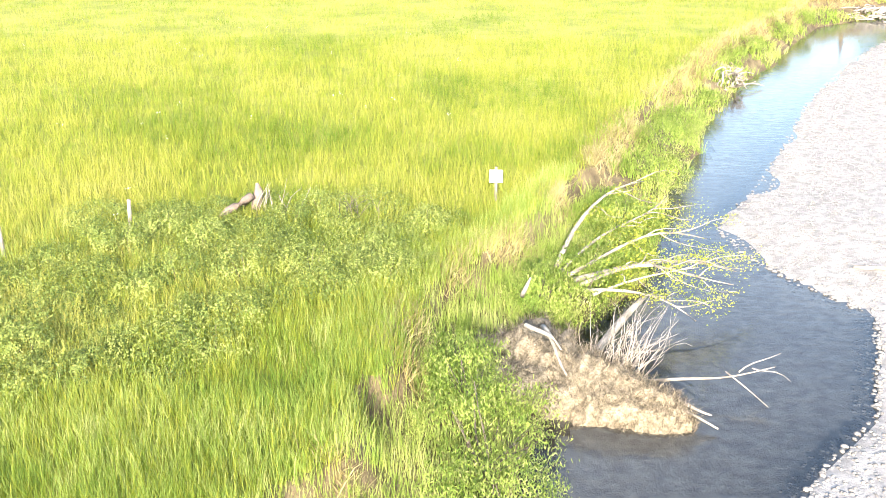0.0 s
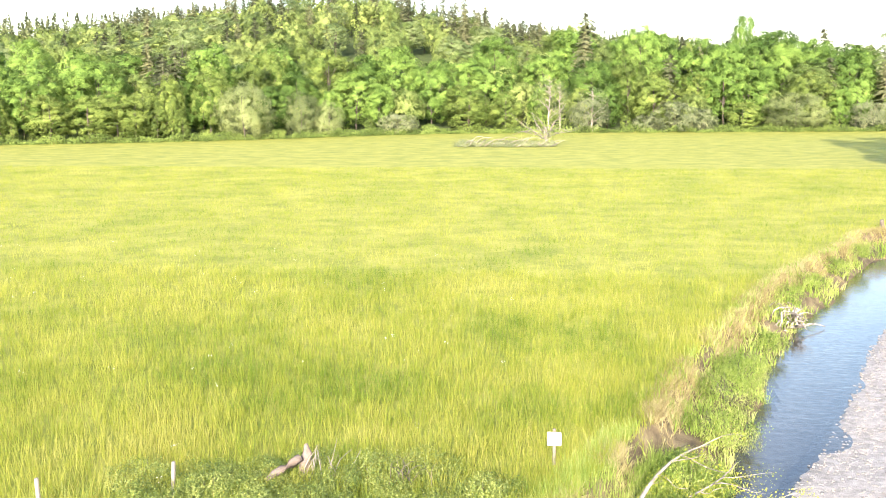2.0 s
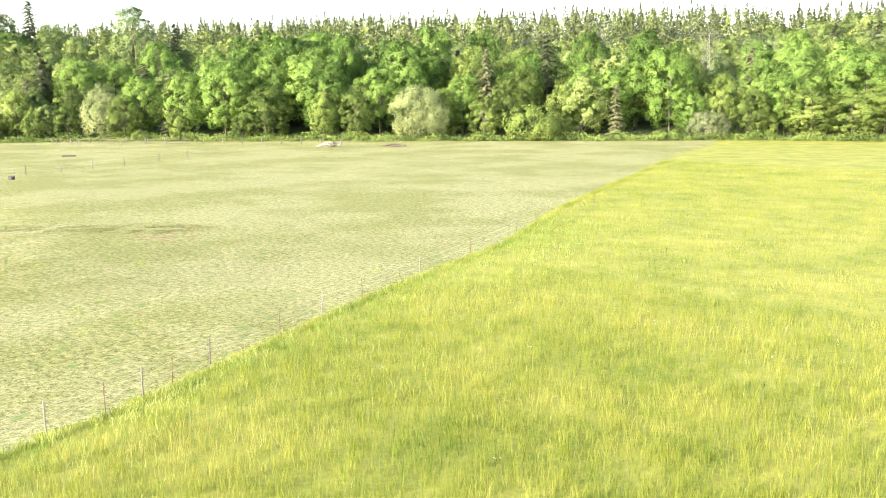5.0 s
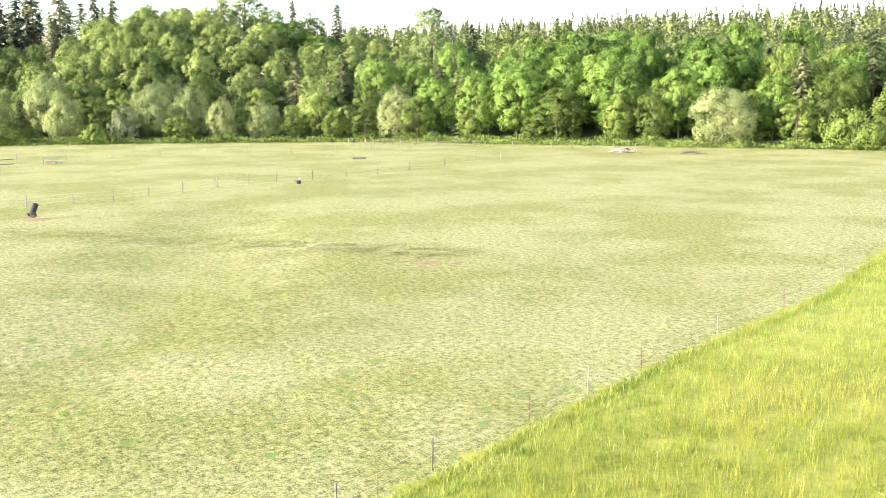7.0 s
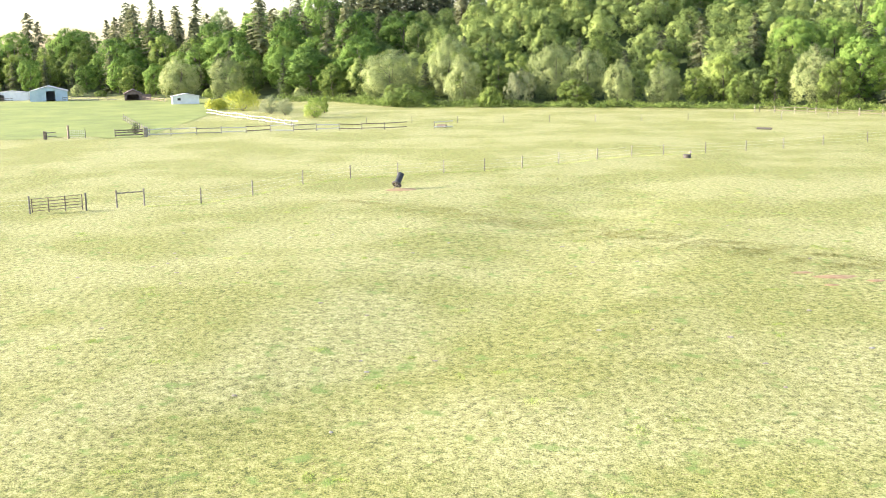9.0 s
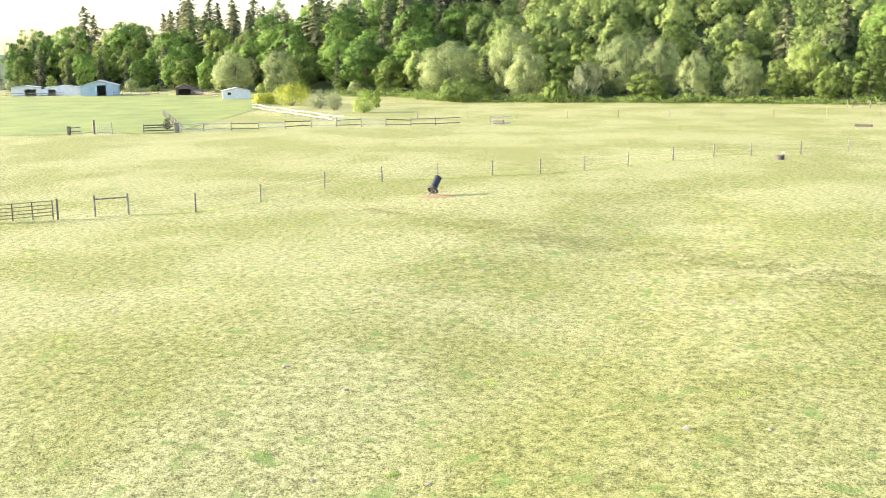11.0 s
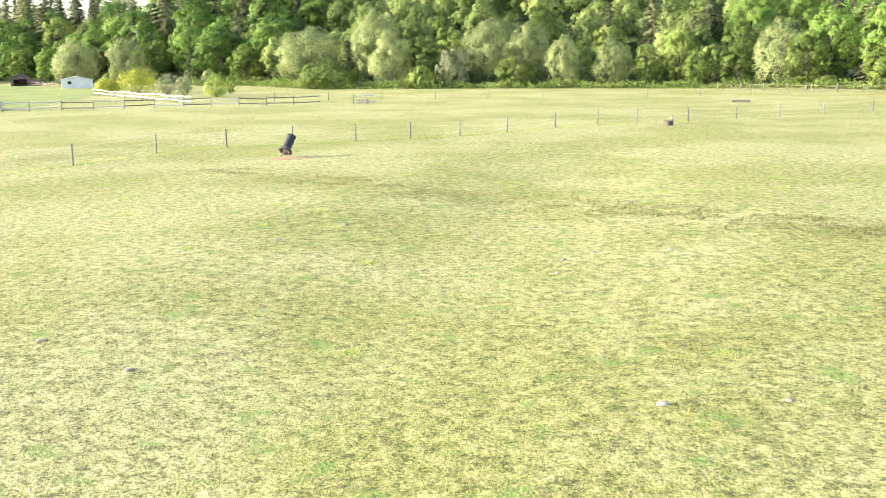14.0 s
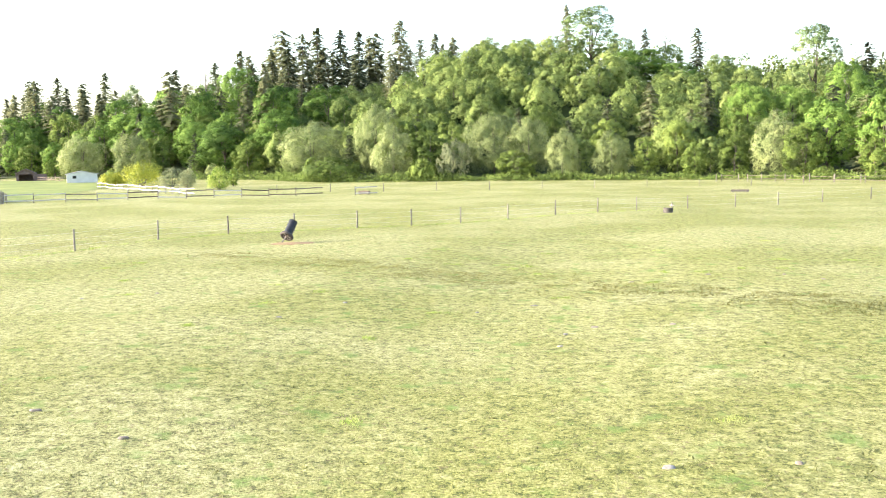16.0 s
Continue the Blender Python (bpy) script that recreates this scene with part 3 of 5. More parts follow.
    q, d, cs = lobed(r, 16, w, h * 0.2, h, 1500, 1.2, 0.6)
    v, f, nn = cards(q, d, 0.15, r, 0.5)
    bm, rr = bmesh.new(), random.Random(seed)
    tube(bm, bent((0, 0, -0.3), (0, 0, h * 0.97), 7, h * 0.03, seed), [0.012 * h * (1 - 0.12 * i) for i in range(8)], 7)
    for i in range(34):
        z, a = h * rr.uniform(0.2, 0.9), rr.uniform(0, 6.28)
        reach = w / 2 * rr.uniform(0.5, 1.0) * (1.15 - z / h)
        tip = (reach * math.cos(a), reach * math.sin(a), min(h, z + reach * rr.uniform(0.6, 1.4)))
        tube(bm, bent((0, 0, z), tip, 4, h * 0.02, seed + i), [0.10, 0.08, 0.06, 0.04, 0.015], 5)
    return {"h": h, "w": w, "crown": leafy_mesh("crown", v, f, nn, M["pale_leaf"]), "trunk": mesh_of("trunk", bm, M["dead_wood"], True)}


KINDS = {
    "maple": [broadleaf(10 + i, 20, 13.5, 21000, 0.75, 0.185, "maple_leaf", 0.6, 20, 0.50) for i in range(4)],
    "alder": [broadleaf(20 + i, 15, 8.5, 14000, 0.6, 0.15, "alder_leaf", 0.3, 17, 0.45, 1.2) for i in range(4)],
    "willow": [broadleaf(30 + i, 13, 12.5, 20000, 0.42, 0.16, "willow_leaf", 0.1, 22, 0.42, 1.15, up=0.35) for i in range(3)],
    "pale": [broadleaf(40 + i, 9, 12, 6500, 0.42, 0.20, "pale_leaf", 0.2, 14, 0.44, 1.0, up=0.3) for i in range(2)],
    "bush": [broadleaf(50 + i, 5, 9, 5500, 0.5, 0.19, "alder_leaf", 0.1, 12, 0.38) for i in range(2)],
    "poplar": [broadleaf(60 + i, 30, 11, 7500, 0.6, 0.27, "poplar_leaf", 6, 20, 0.52, 1.2) for i in range(2)],
    "conifer": [conifer(70 + i, 30, 9.5) for i in range(4)],
    "snag": [bare_tree(80 + i, 20, 8) for i in range(2)],
    "hill": [broadleaf(90 + i, 12, 9.5, 7500, 0.65, 0.18, "hill_leaf", 0.3, 15, 0.52, 1.0) for i in range(4)],
    "hill_maple": [broadleaf(95 + i, 18, 12, 10000, 0.75, 0.22, "maple_leaf", 0.5, 18, 0.52, 1.0) for i in range(3)],
}
TREE_WORDS = {
    "maple": ("maple_tree", "broad leafy maple tree with dense bright green crown", "tree"),
    "alder": ("alder_tree", "slender green alder tree at the forest edge", "tree"),
    "willow": ("willow_tree", "rounded pale green willow tree leafy to the ground", "tree"),
    "pale": ("grey_willow", "low grey-green willow clump beside the meadow", "tree"),
    "bush": ("leafy_bush", "low dense green bush beside the pasture", "bush"),
    "poplar": ("poplar_tree", "tall airy pale poplar rising above the wood", "tree"),
    "conifer": ("conifer_tree", "dark green conifer with drooping branches", "tree"),
    "snag": ("bare_tree", "thin bare grey tree rising among green crowns", "tree"),
    "hill": ("hillside_tree", "young pale green broadleaf tree on the wooded slope", "tree"),
    "ridge": ("ridge_tree", "pale green broadleaf tree high on the wooded slope", "tree"),
    "hill_maple": ("maple_tree", "leafy green maple tree on the wooded slope", "tree"),
}
tree_count = [0]


def plant(kind, x, y, top, w):
    """A tree whose tip reaches the height top, standing on the ground at x, y."""
    tree_count[0] += 1
    k = tree_count[0]
    proto = KINDS[kind][k * 7 // 3 % len(KINDS[kind])]
    z = ground_z(x, y)
    name, label, cat = TREE_WORDS["ridge" if kind == "hill" and z > 10.5 else kind]
    ob = tagged(new(name), label, cat, "trees of the wood")
    w = min(w * 1.4, 0.44 * (top - z)) if kind == "conifer" else w
    s, hs = w / proto["w"], max(2.5, top - z) / proto["h"]
    ob.matrix_basis = pose(x, y, z - 0.05, 0, 0, (k * 77) % 360) @ Matrix.Diagonal((s, s, hs, 1))
    put("trunk", proto["trunk"], ob)
    put("crown", proto["crown"], ob)
    return ob


# Each tree: place, height of its tip above the river meadow, width.
CONIFER_SPOTS = [
    (-426, -78, 25.2, 12.9), (-453, -79, 34.9, 9.6), (-449, -68, 36, 8.1), (-428, -54, 30, 10.6), (-430, -47, 36.1, 8.1), (-396, -20, 26.8, 9.6), (-410, 16, 48.3, 12.3), (-407, 23, 46.6,
    13), (-419, 28, 50.7, 12.2), (-418, 36, 49.7, 12.2), (-407, 42, 48, 9.9), (-416, 48, 48.1, 10.1), (-393, 55, 49.4, 11.4), (-381, 51, 38.7, 12.7), (-414, 69, 47.9, 8.5), (-412, 75, 46.6,
    9), (-372, 23, 27.7, 13.2), (-366, 14, 23.1, 10.4), (-254, 133, 18.9, 11.8), (-283, 104, 21.3, 8.3)] + [
    (-279, 116, 22.2, 8.8), (-352, 101, 49, 5.1), (-359, 127, 43.1, 6.1), (-334, 134, 40, 11), (-300, 166, 32.3, 8.1), (-290, 96, 18.3, 5.4), (-157, 202, 12.8, 12.6), (-143, 236, 21.2, 8.8),
    (2, 341, 36.6, 7.6), (-106, 364, 44.6, 8.4), (-96, 366, 42.6, 10.9), (-93, 380, 44.6, 11.3), (-82, 380, 44.4, 11.2), (-76, 390, 46.4, 13.2), (-64, 389, 47.4, 13.6), (-60, 400, 46.9,
    11.7), (-51, 391, 46.2, 11.4), (-44, 397, 46.6, 12), (-112, 323, 34.7, 9.9), (-105, 330, 36, 10)] + [
    (-65, 370, 36.4, 10.4), (-76, 360, 34.9, 10.2)]
POPLAR_SPOTS = [
    (-425, -37, 31.6, 10.5), (-340, 105, 47, 16.5), (-298, 151, 37, 12.9), (95, 328, 29, 15.9), (-121, 308, 30.4, 12.1), (-129, 342, 38.1, 10.1), (-32, 366, 34.4, 14.3)]
ALDER_SPOTS = [
    (-389, -62, 10.9, 11.5), (-384, -40, 20.2, 11.2), (-399, -53, 20.9, 11.8), (-328, 10, 10.8, 9.1), (-284, 53, 11.6, 10.2), (-274, 71, 6.7, 8.7), (-267, 98, 9.3, 6.4), (-267, 105, 12.8,
    8), (-259, 106, 7.8, 6), (-256, 113, 8.9, 7.5), (-246, 123, 11.3, 9.5), (-235, 132, 8.2, 6.3), (-219, 147, 13.2, 12.8), (-207, 155, 11.8, 6.9), (-201, 160, 11.7, 8.5), (-192, 189, 22.5,
    10.4), (-178, 180, 10.8, 8.4), (-167, 195, 13.9, 8.8), (-138, 216, 15, 8.5), (-132, 218, 12.2, 9.8)] + [
    (-121, 224, 11.5, 12.4), (-108, 232, 12, 12.5), (-97, 239, 16, 6.9), (-100, 237, 10.6, 8.5), (-97, 238, 14.8, 7.4), (-104, 233, 11.5, 8.8), (-113, 229, 11.3, 12.7), (-31, 290, 13.4,
    14.8), (-20, 291, 11.8, 10.3), (-91, 249, 18.3, 12.3), (-71, 291, 24.4, 15.2), (-85, 277, 22.8, 13.5), (46, 299, 8.6, 10.4), (22, 303, 17.2, 14.1), (66, 309, 16.9, 14.7), (99, 312, 16.7,
    16.3)]
WILLOW_SPOTS = [
    (-368, -42, 13.7, 15.2), (-350, -24, 13.1, 12), (-305, 27, 14.5, 19.5), (-297, 42, 18.1, 12.1), (-286, 45, 13.4, 10.3), (-284, 68, 15.3, 14.8), (-279, 75, 14.1, 10.8), (-272, 81, 11.4,
    7.9), (-269, 91, 10.8, 8.9), (-252, 121, 14.3, 13.5), (-187, 168, 13.1, 14.3), (-81, 245, 14.4, 15), (-70, 257, 12, 10.9), (-64, 261, 9.8, 8.9), (61, 301, 11.2, 19)]
MAPLE_SPOTS = [
    (-378, -28, 21.5, 17.3), (-410, -65, 20.6, 15.3), (-337, 3, 14.8, 15.8), (-332, 18, 18.3, 13.9), (-351, -7, 16.1, 12.4), (-381, 3, 34.5, 13.7), (-361, 31, 26.9, 16.2), (-279, 126, 21.3,
    12.5), (-257, 143, 20.2, 10.9), (-280, 150, 26, 12.1), (-331, 116, 34.3, 18.1), (-322, 124, 29.6, 13.4), (-278, 136, 20.6, 11), (-230, 142, 19.2, 13.8), (-217, 160, 22.5, 16), (-222,
    173, 27.3, 11.4), (-203, 169, 17.3, 13), (-206, 189, 28.7, 12.8), (-184, 199, 20.1, 10.9), (-150, 213, 22.1, 13.2)] + [
    (-127, 232, 17.9, 13), (-117, 242, 19.6, 16.1), (-93, 249, 14.5, 9.9), (-178, 217, 25.8, 12), (-168, 228, 26.5, 12.1), (-238, 164, 26.8, 12.5), (-246, 158, 26.2, 11), (-201, 202, 27.6,
    12.3), (-139, 250, 25.5, 12.3), (-219, 186, 26.2, 12.4), (-42, 296, 20.4, 13.9), (-61, 281, 17.4, 15.9), (-74, 267, 17.2, 12.9), (-54, 305, 25.3, 16.3), (19, 325, 31.8, 18.8), (51, 335,
    34.9, 10.1), (79, 321, 23.4, 16.8), (37, 321, 27.6, 17.9), (62, 329, 26.9, 17), (-10, 313, 23.5, 15.6)] + [
    (4, 307, 20.7, 15.3), (-26, 321, 29.2, 16), (49, 311, 17.9, 14.6)]
SNAG_SPOTS = [
    (-386, -7, 33.8, 12.1), (-352, 131, 41.4, 6), (-296, 157, 32.7, 9.1), (-154, 234, 26.6, 7.8), (-177, 221, 27.6, 7)]
BUSH_SPOTS = [
    (-288, 31, 6, 14.9), (-279, 51, 5.3, 6.5), (-168, 186, 8.7, 15)]
PALE_SPOTS = [
    (-279, 58, 9.6, 8.1), (-137, 210, 7.1, 10.1), (-48, 275, 6.2, 11.7), (27, 295, 9.4, 15.1), (19, 294, 5.2, 8.5), (35, 296, 7.1, 8.6), (82, 302, 9, 14.2), (3, 292, 10.5, 11.9)]
SNAG_SPOTS += [(-8, 290, 15.9, 10.3), (4, 292, 12.7, 11.3), (-5, 291, 14.0, 6.4)]
CONIFER_SPOTS += [
    (-420, 12, 43.3, 10.6), (-398, 18, 40.5, 10), (-407, 20, 39.7, 10.2), (-414, 25, 39.2, 10.4), (-417, 30, 43.5, 10.5), (-427, 33, 43.2, 10.8), (-412, 38, 40.9, 10.4), (-406, 41,
    40.3, 10.2), (-416, 46, 46.7, 10.5), (-414, 50, 41.2, 10.4), (-389, 53, 37.4, 9.7), (-410, 59, 42.9, 10.3), (-373, 60, 41.3, 9.3), (-384, 63, 36.6, 9.6), (-384, 68, 41.2, 9.6),
    (-386, 71, 41, 9.7), (-441, -84, 28, 10.3)] + [
    (-448, -80, 28.6, 10.4), (-442, -74, 32.1, 10.3), (-431, -65, 27.2, 9.9), (-437, -62, 31.4, 10), (-412, -51, 29.4, 9.4), (-408, -45, 25.4, 9.2), (-405, -39, 28.2, 9.1), (-429,
    -40, 27.7, 9.7), (-392, -29, 26.3, 8.7), (-419, -27, 29.4, 9.4), (-417, -21, 28.3, 9.4), (-397, -15, 29.2, 8.8), (-385, -9, 27.8, 8.5), (-365, -1, 26.6, 8), (-394, 2, 27.7,
    8.7), (-371, 8, 25.9, 8.1), (-373, 12, 24.7, 8.2)]
ALL_SPOTS = {"conifer": CONIFER_SPOTS, "poplar": POPLAR_SPOTS, "alder": ALDER_SPOTS, "willow": WILLOW_SPOTS, "maple": MAPLE_SPOTS, "snag": SNAG_SPOTS, "bush": BUSH_SPOTS, "pale": PALE_SPOTS}
for kind, spots in ALL_SPOTS.items():
    for spot in spots:
        plant(kind, *spot)
for x, y, top, w in ((59, 151, 33.0, 15.0), (69, 160, 34.0, 14.0), (78, 150, 30.0, 14.0), (70, 142, 24.0, 12.0)):
    plant("maple", x, y, top, w)
plant("alder", 55, 147, 13.0, 8.0)
plant("maple", 51, 150, 12.5, 10.5)
taken = np.array([(s[0], s[1], s[3]) for spots in ALL_SPOTS.values() for s in spots], float)


def along_edge(depth, spacing, seed):
    """Spots at a depth behind the forest's edge, unevenly spaced."""
    r, out = np.random.default_rng(seed), []
    for a, b in zip(EDGE[1:], EDGE[2:-1]):
        ab = b - a
        L = np.linalg.norm(ab)
        nrm = np.array([ab[1], -ab[0]]) / L
        for k in range(max(1, round(L / spacing))):
            out.append(a + ab * (k + r.uniform(.1, .9)) / max(1, round(L / spacing)) + nrm * (depth + r.uniform(-2.5, 2.5)))
    return np.array(out)


# The wood between those trees, standing in uneven rows up the slope.
fill = random.Random(5)
for depth, spacing in ((3, 9), (9, 8.5), (16, 8.5), (24, 8.5), (32, 8.5), (41, 9), (50, 9), (60, 9.5), (70, 10), (81, 10.5), (93, 11)):
    for x, y in along_edge(depth, spacing, 40 + depth):
        gap = np.min(np.hypot(taken[:, 0] - x, taken[:, 1] - y) - 0.33 * taken[:, 2])
        if gap < 1.6 or beyond(np.array([x]), np.array([y]))[0] < 0.5 or not -440 < x < 108 or y < -150:
            continue
        west, north = x < -250, x > -95
        south = west and y < 22
        grow = min(1, 0.5 + depth / 34)
        if depth < 6:
            kind, h = fill.choice((("alder", 8), ("bush", 4.2), ("willow", 8), ("bush", 5), ("alder", 10)))
        elif x > -15 and depth > 12:
            kind, h = fill.choice((("hill_maple", 21), ("hill", 17), ("hill_maple", 19), ("alder", 18), ("conifer", 21)))
        elif depth > 45 and not west:
            kind, h = fill.choice((("hill", 11), ("hill", 12), ("poplar", 12), ("conifer", 14), ("hill", 10), ("alder", 12)))
        elif south:
            kind, h = fill.choice((("hill_maple", 19), ("conifer", 23), ("hill_maple", 17), ("alder", 17), ("conifer", 27)) if depth > 20 else (("hill_maple", 16), ("conifer", 17), ("alder", 14)))
        elif west:
            kind, h = fill.choice((("hill", 11), ("hill", 12.5), ("hill", 10), ("alder", 12), ("hill", 11), ("conifer", 13))) if depth < 30 else fill.choice((("hill", 10), ("hill", 11.5), ("hill", 9)))
        elif north:
            kind, h = fill.choice((("hill", 15), ("hill_maple", 17), ("alder", 16), ("hill_maple", 18), ("hill", 14)))
        else:
            kind, h = fill.choice((("hill_maple", 18), ("hill_maple", 16), ("hill_maple", 20), ("alder", 16), ("hill", 16), ("conifer", 19)))
        h *= grow * fill.uniform(0.85, 1.15)
        h = min(h, 5.0) if kind == "bush" else h
        plant(kind, x, y, ground_z(x, y) + h, h * {"bush": 1.6, "willow": 0.95, "conifer": 0.36, "hill": 0.85}.get(kind, 0.70) * fill.uniform(0.9, 1.15))


# Trees that close the gaps where the rows spread apart.
stand = [(ob.location.x, ob.location.y) for ob in bpy.data.objects if ob.name.split(".")[0] in {w[0] for w in TREE_WORDS.values()}]
stand = np.array(stand)
for k in range(2600):
    x, y = fill.uniform(-440, 108), fill.uniform(-150, 400)
    if np.min(np.hypot(stand[:, 0] - x, stand[:, 1] - y)) > 5.8 and 7 < beyond(np.array([x]), np.array([y]))[0] < 96:
        h = fill.uniform(9, 12.5)
        plant("hill", x, y, ground_z(x, y) + h, h * 0.85)
        stand = np.concatenate([stand, [(x, y)]])


for x, y in [(-274, 105), (-282, 108), (-290, 110), (-298, 113), (-306, 116), (-315, 119), (-273, 108), (-280, 110), (-288, 113), (-296, 116), (-305, 119), (-313, 122), (-271, 110), (-279, 113), (-286, 116), (-294, 119), (-303, 122), (-311, 125)]:
    plant("hill", x, y, ground_z(x, y) + 11, 9.5)


# The knoll behind the north wood: pale broadleaf trees with conifers along its top.
for k in range(420):
    x, y = -95 + fill.uniform(-105, 100), 385 + fill.uniform(-85, 75)
    if beyond(np.array([x]), np.array([y]))[0] > 62:
        kind = "conifer" if fill.random() < (0.45 if y > 385 else 0.12) else fill.choice(("hill", "hill", "poplar"))
        h = fill.uniform(10, 14) * (1.35 if kind == "conifer" else 1)
        plant(kind, x, y, ground_z(x, y) + h, h * (0.36 if kind == "conifer" else 0.8))


def far_wood(name, spots, label, lo, hi, wide, mat, n, size, conical):
    """Distant woodland that nobody could count, as one mesh."""
    r, vs, fs, ns, base = np.random.default_rng(len(spots)), [], [], [], 0
    for x, y, z in zip(spots[:, 0], spots[:, 1], land(spots[:, 0], spots[:, 1])):
        h = r.uniform(lo, hi)
        w = h * wide * r.uniform(.8, 1.25)
        d = unit(r.normal(0, 1, (n, 3)))
        d[:, 2] = np.where(d[:, 2] < (-.2 if conical else -.7), -d[:, 2], d[:, 2])
        if conical:
            f = r.uniform(0.08, 1, n) ** 1.2
            q = np.stack([d[:, 0] * (1 - f) * w / 2, d[:, 1] * (1 - f) * w / 2, f * h], 1)
        else:
            nc = n // 10
            own = np.arange(n) % nc
            e = unit(r.normal(0, 1, (n, 3)) + 0.7 * d[own])
            d = d[own]
            q = d * r.uniform(.78, 1.05, nc)[own][:, None] * [w / 2, w / 2, h * 0.52] + [0, 0, h * 0.42]
            q, d = q + e * (w * 0.09 * r.uniform(.5, 1.4, nc)[own])[:, None], unit(d + 0.35 * e)
        v, f, nn = cards(q + [x, y, z], d, size, r, 0.7)
        ns.append(nn)
        vs.append(v)
        fs.append(f + base)
        base += len(v)
    me = leafy_mesh(name, np.concatenate(vs), np.concatenate(fs), np.concatenate(ns), mat)
    return tagged(new(name, me), label, "wood", kind="stuff")


r_far = np.random.default_rng(9)
ridge = np.stack([r_far.uniform(-760, 160, 4200), r_far.uniform(60, 780, 4200)], 1)
deep = beyond(ridge[:, 0], ridge[:, 1])
far_wood("ridge_conifers", ridge[(deep > 150) & (deep < 440)], "far conifer forest along the ridge", 11, 17, 0.50, M["ridge_needles"], 120, 0.55, True)
far_wood("ridge_broadleaf_wood", np.concatenate([ridge[(deep > 95) & (deep < 170)], ridge[(deep > 170) & (deep < 420)][1::2]]), "far pale green broadleaf forest along the ridge", 9, 14, 0.85, M["ridge_leaf"], 240, 0.45, False)


# ---- the river bank: driftwood, fallen trees, shrubs ----
def stick_thing(name, label, cat, limbs, mat, group="", sides=6, partname="branch"):
    """A thing of bare wood: each limb (points, radii) is a part."""
    ob = tagged(new(name), label, cat, group)
    for pts, radii in limbs:
        bm = bmesh.new()
        tube(bm, pts, radii, sides, 0.15)
        part(partname, bm, M[mat], ob, smooth=True)
    return ob


def arc(a, b, rise, n, r0, r1, seed, sway=0.12):
    pts = bent(a, b, n, sway, seed)
    pts = [p + Vector((0, 0, rise * math.sin(math.pi * i / n))) for i, p in enumerate(pts)]
    return pts, [r0 + (r1 - r0) * i / n for i in range(n + 1)]


# The alder that fell into the river: pale bare limbs arching over the water, still bearing leaves.
B0 = (1.7, 26.5, -0.5)
limbs = []
for k, (tip, rise, r0) in enumerate((((4.6, 32.4, 0.2), 0.45, .075), ((5.2, 31.2, 0.1), 0.35, .05), ((6.0, 28.4, -0.3), 0.55, .06), ((6.6, 26.9, -0.7), 0.5, .08), ((6.4, 26.2, -0.8), 0.35, .06), ((5.1, 24.0, -0.9), 0.25, .05), ((5.5, 26.4, -0.4), 0.1, .04))):
    start = (B0[0] + 0.15 * k, B0[1] - 0.28 * k, B0[2] - .02 * k)
    main = arc(start, tip, rise, 9, r0, .014, 1 + k, 0.22)
    limbs.append(main)
    for m in range(5):
        s = main[0][3 + m]
        t_ = s + Vector((rise * 1.0 + .3 * m, (-1) ** m * (.5 + .12 * m), .15 * (-1) ** (m + k)))
        limbs.append(arc(s, t_, 0.05, 5, .02, .005, 40 + 7 * k + m, 0.14))
fallen = stick_thing("fallen_alder", "fallen alder with bleached bare limbs over the river", "fallen tree", limbs, "dead_wood", sides=7, partname="limb")
r_ = np.random.default_rng(21)
spray = []
for pts, _ in limbs:
    for p in pts[2:7]:
        for _k in range(30):
            spray.append(np.array(p) + r_.normal(0, 0.13, 3))
spray = np.array(spray)
v, f, nn = cards(spray, r_.normal(0, 1, spray.shape) + [0, 0, 0.8], 0.028, r_, 0.7)
put("leaves", leafy_mesh("leaves", v, f, nn, M["yellow_leaf"]), fallen, None, "sparse yellow-green leaves")

stick_thing("drift_log", "thick bleached log leaning from the bank into the water", "log",
            [(bent((2.1, 22.3, -1.6), (4.0, 25.2, -0.75), 6, 0.05, 31), [0.09, 0.10, 0.11, 0.11, 0.10, 0.08, 0.05])], "dead_wood", sides=9, partname="log")
stick_thing("snag_branch", "dead branch reaching out over the dark water", "branch",
            [arc((3.7, 21.3, -1.2), (6.5, 21.6, -0.9), 0.08, 7, 0.042, 0.012, 41, 0.2), arc((5.4, 21.5, -1.0), (6.3, 21.0, -1.6), 0.05, 5, 0.02, 0.006, 42, 0.06),
             arc((5.7, 21.5, -1.0), (6.7, 22.0, -0.75), 0.05, 5, 0.02, 0.006, 43, 0.06), arc((6.0, 21.6, -0.95), (6.8, 21.3, -1.1), 0.04, 5, 0.018, 0.006, 44, 0.06)], "dead_wood")
twigs = []
for k in range(90):
    a = (2.9 + r_.uniform(-.5, .6), 21.5 + r_.uniform(-.5, .6), -1.2)
    b = (a[0] + r_.uniform(-.4, 1.3), a[1] + r_.uniform(-.4, 1.0), r_.uniform(-.6, 0.45))
    twigs.append(arc(a, b, 0.05, 5, 0.009, 0.003, 60 + k, 0.26))
stick_thing("dead_brush", "tangle of bare silvery twigs caught on the root mass", "brush", twigs, "dead_wood", sides=5, partname="twig")

# The slumped root mass: a long hummock of matted dead roots and turf, undercut at the water.
NU, NV = 70, 34
verts, root_c = [], []
p0, p1, p2 = np.array([0.1, 22.6]), np.array([1.9, 20.9]), np.array([4.5, 19.9])
for i in range(NU):
    t = i / (NU - 1)
    c = (1 - t) ** 2 * p0 + 2 * t * (1 - t) * p1 + t * t * p2
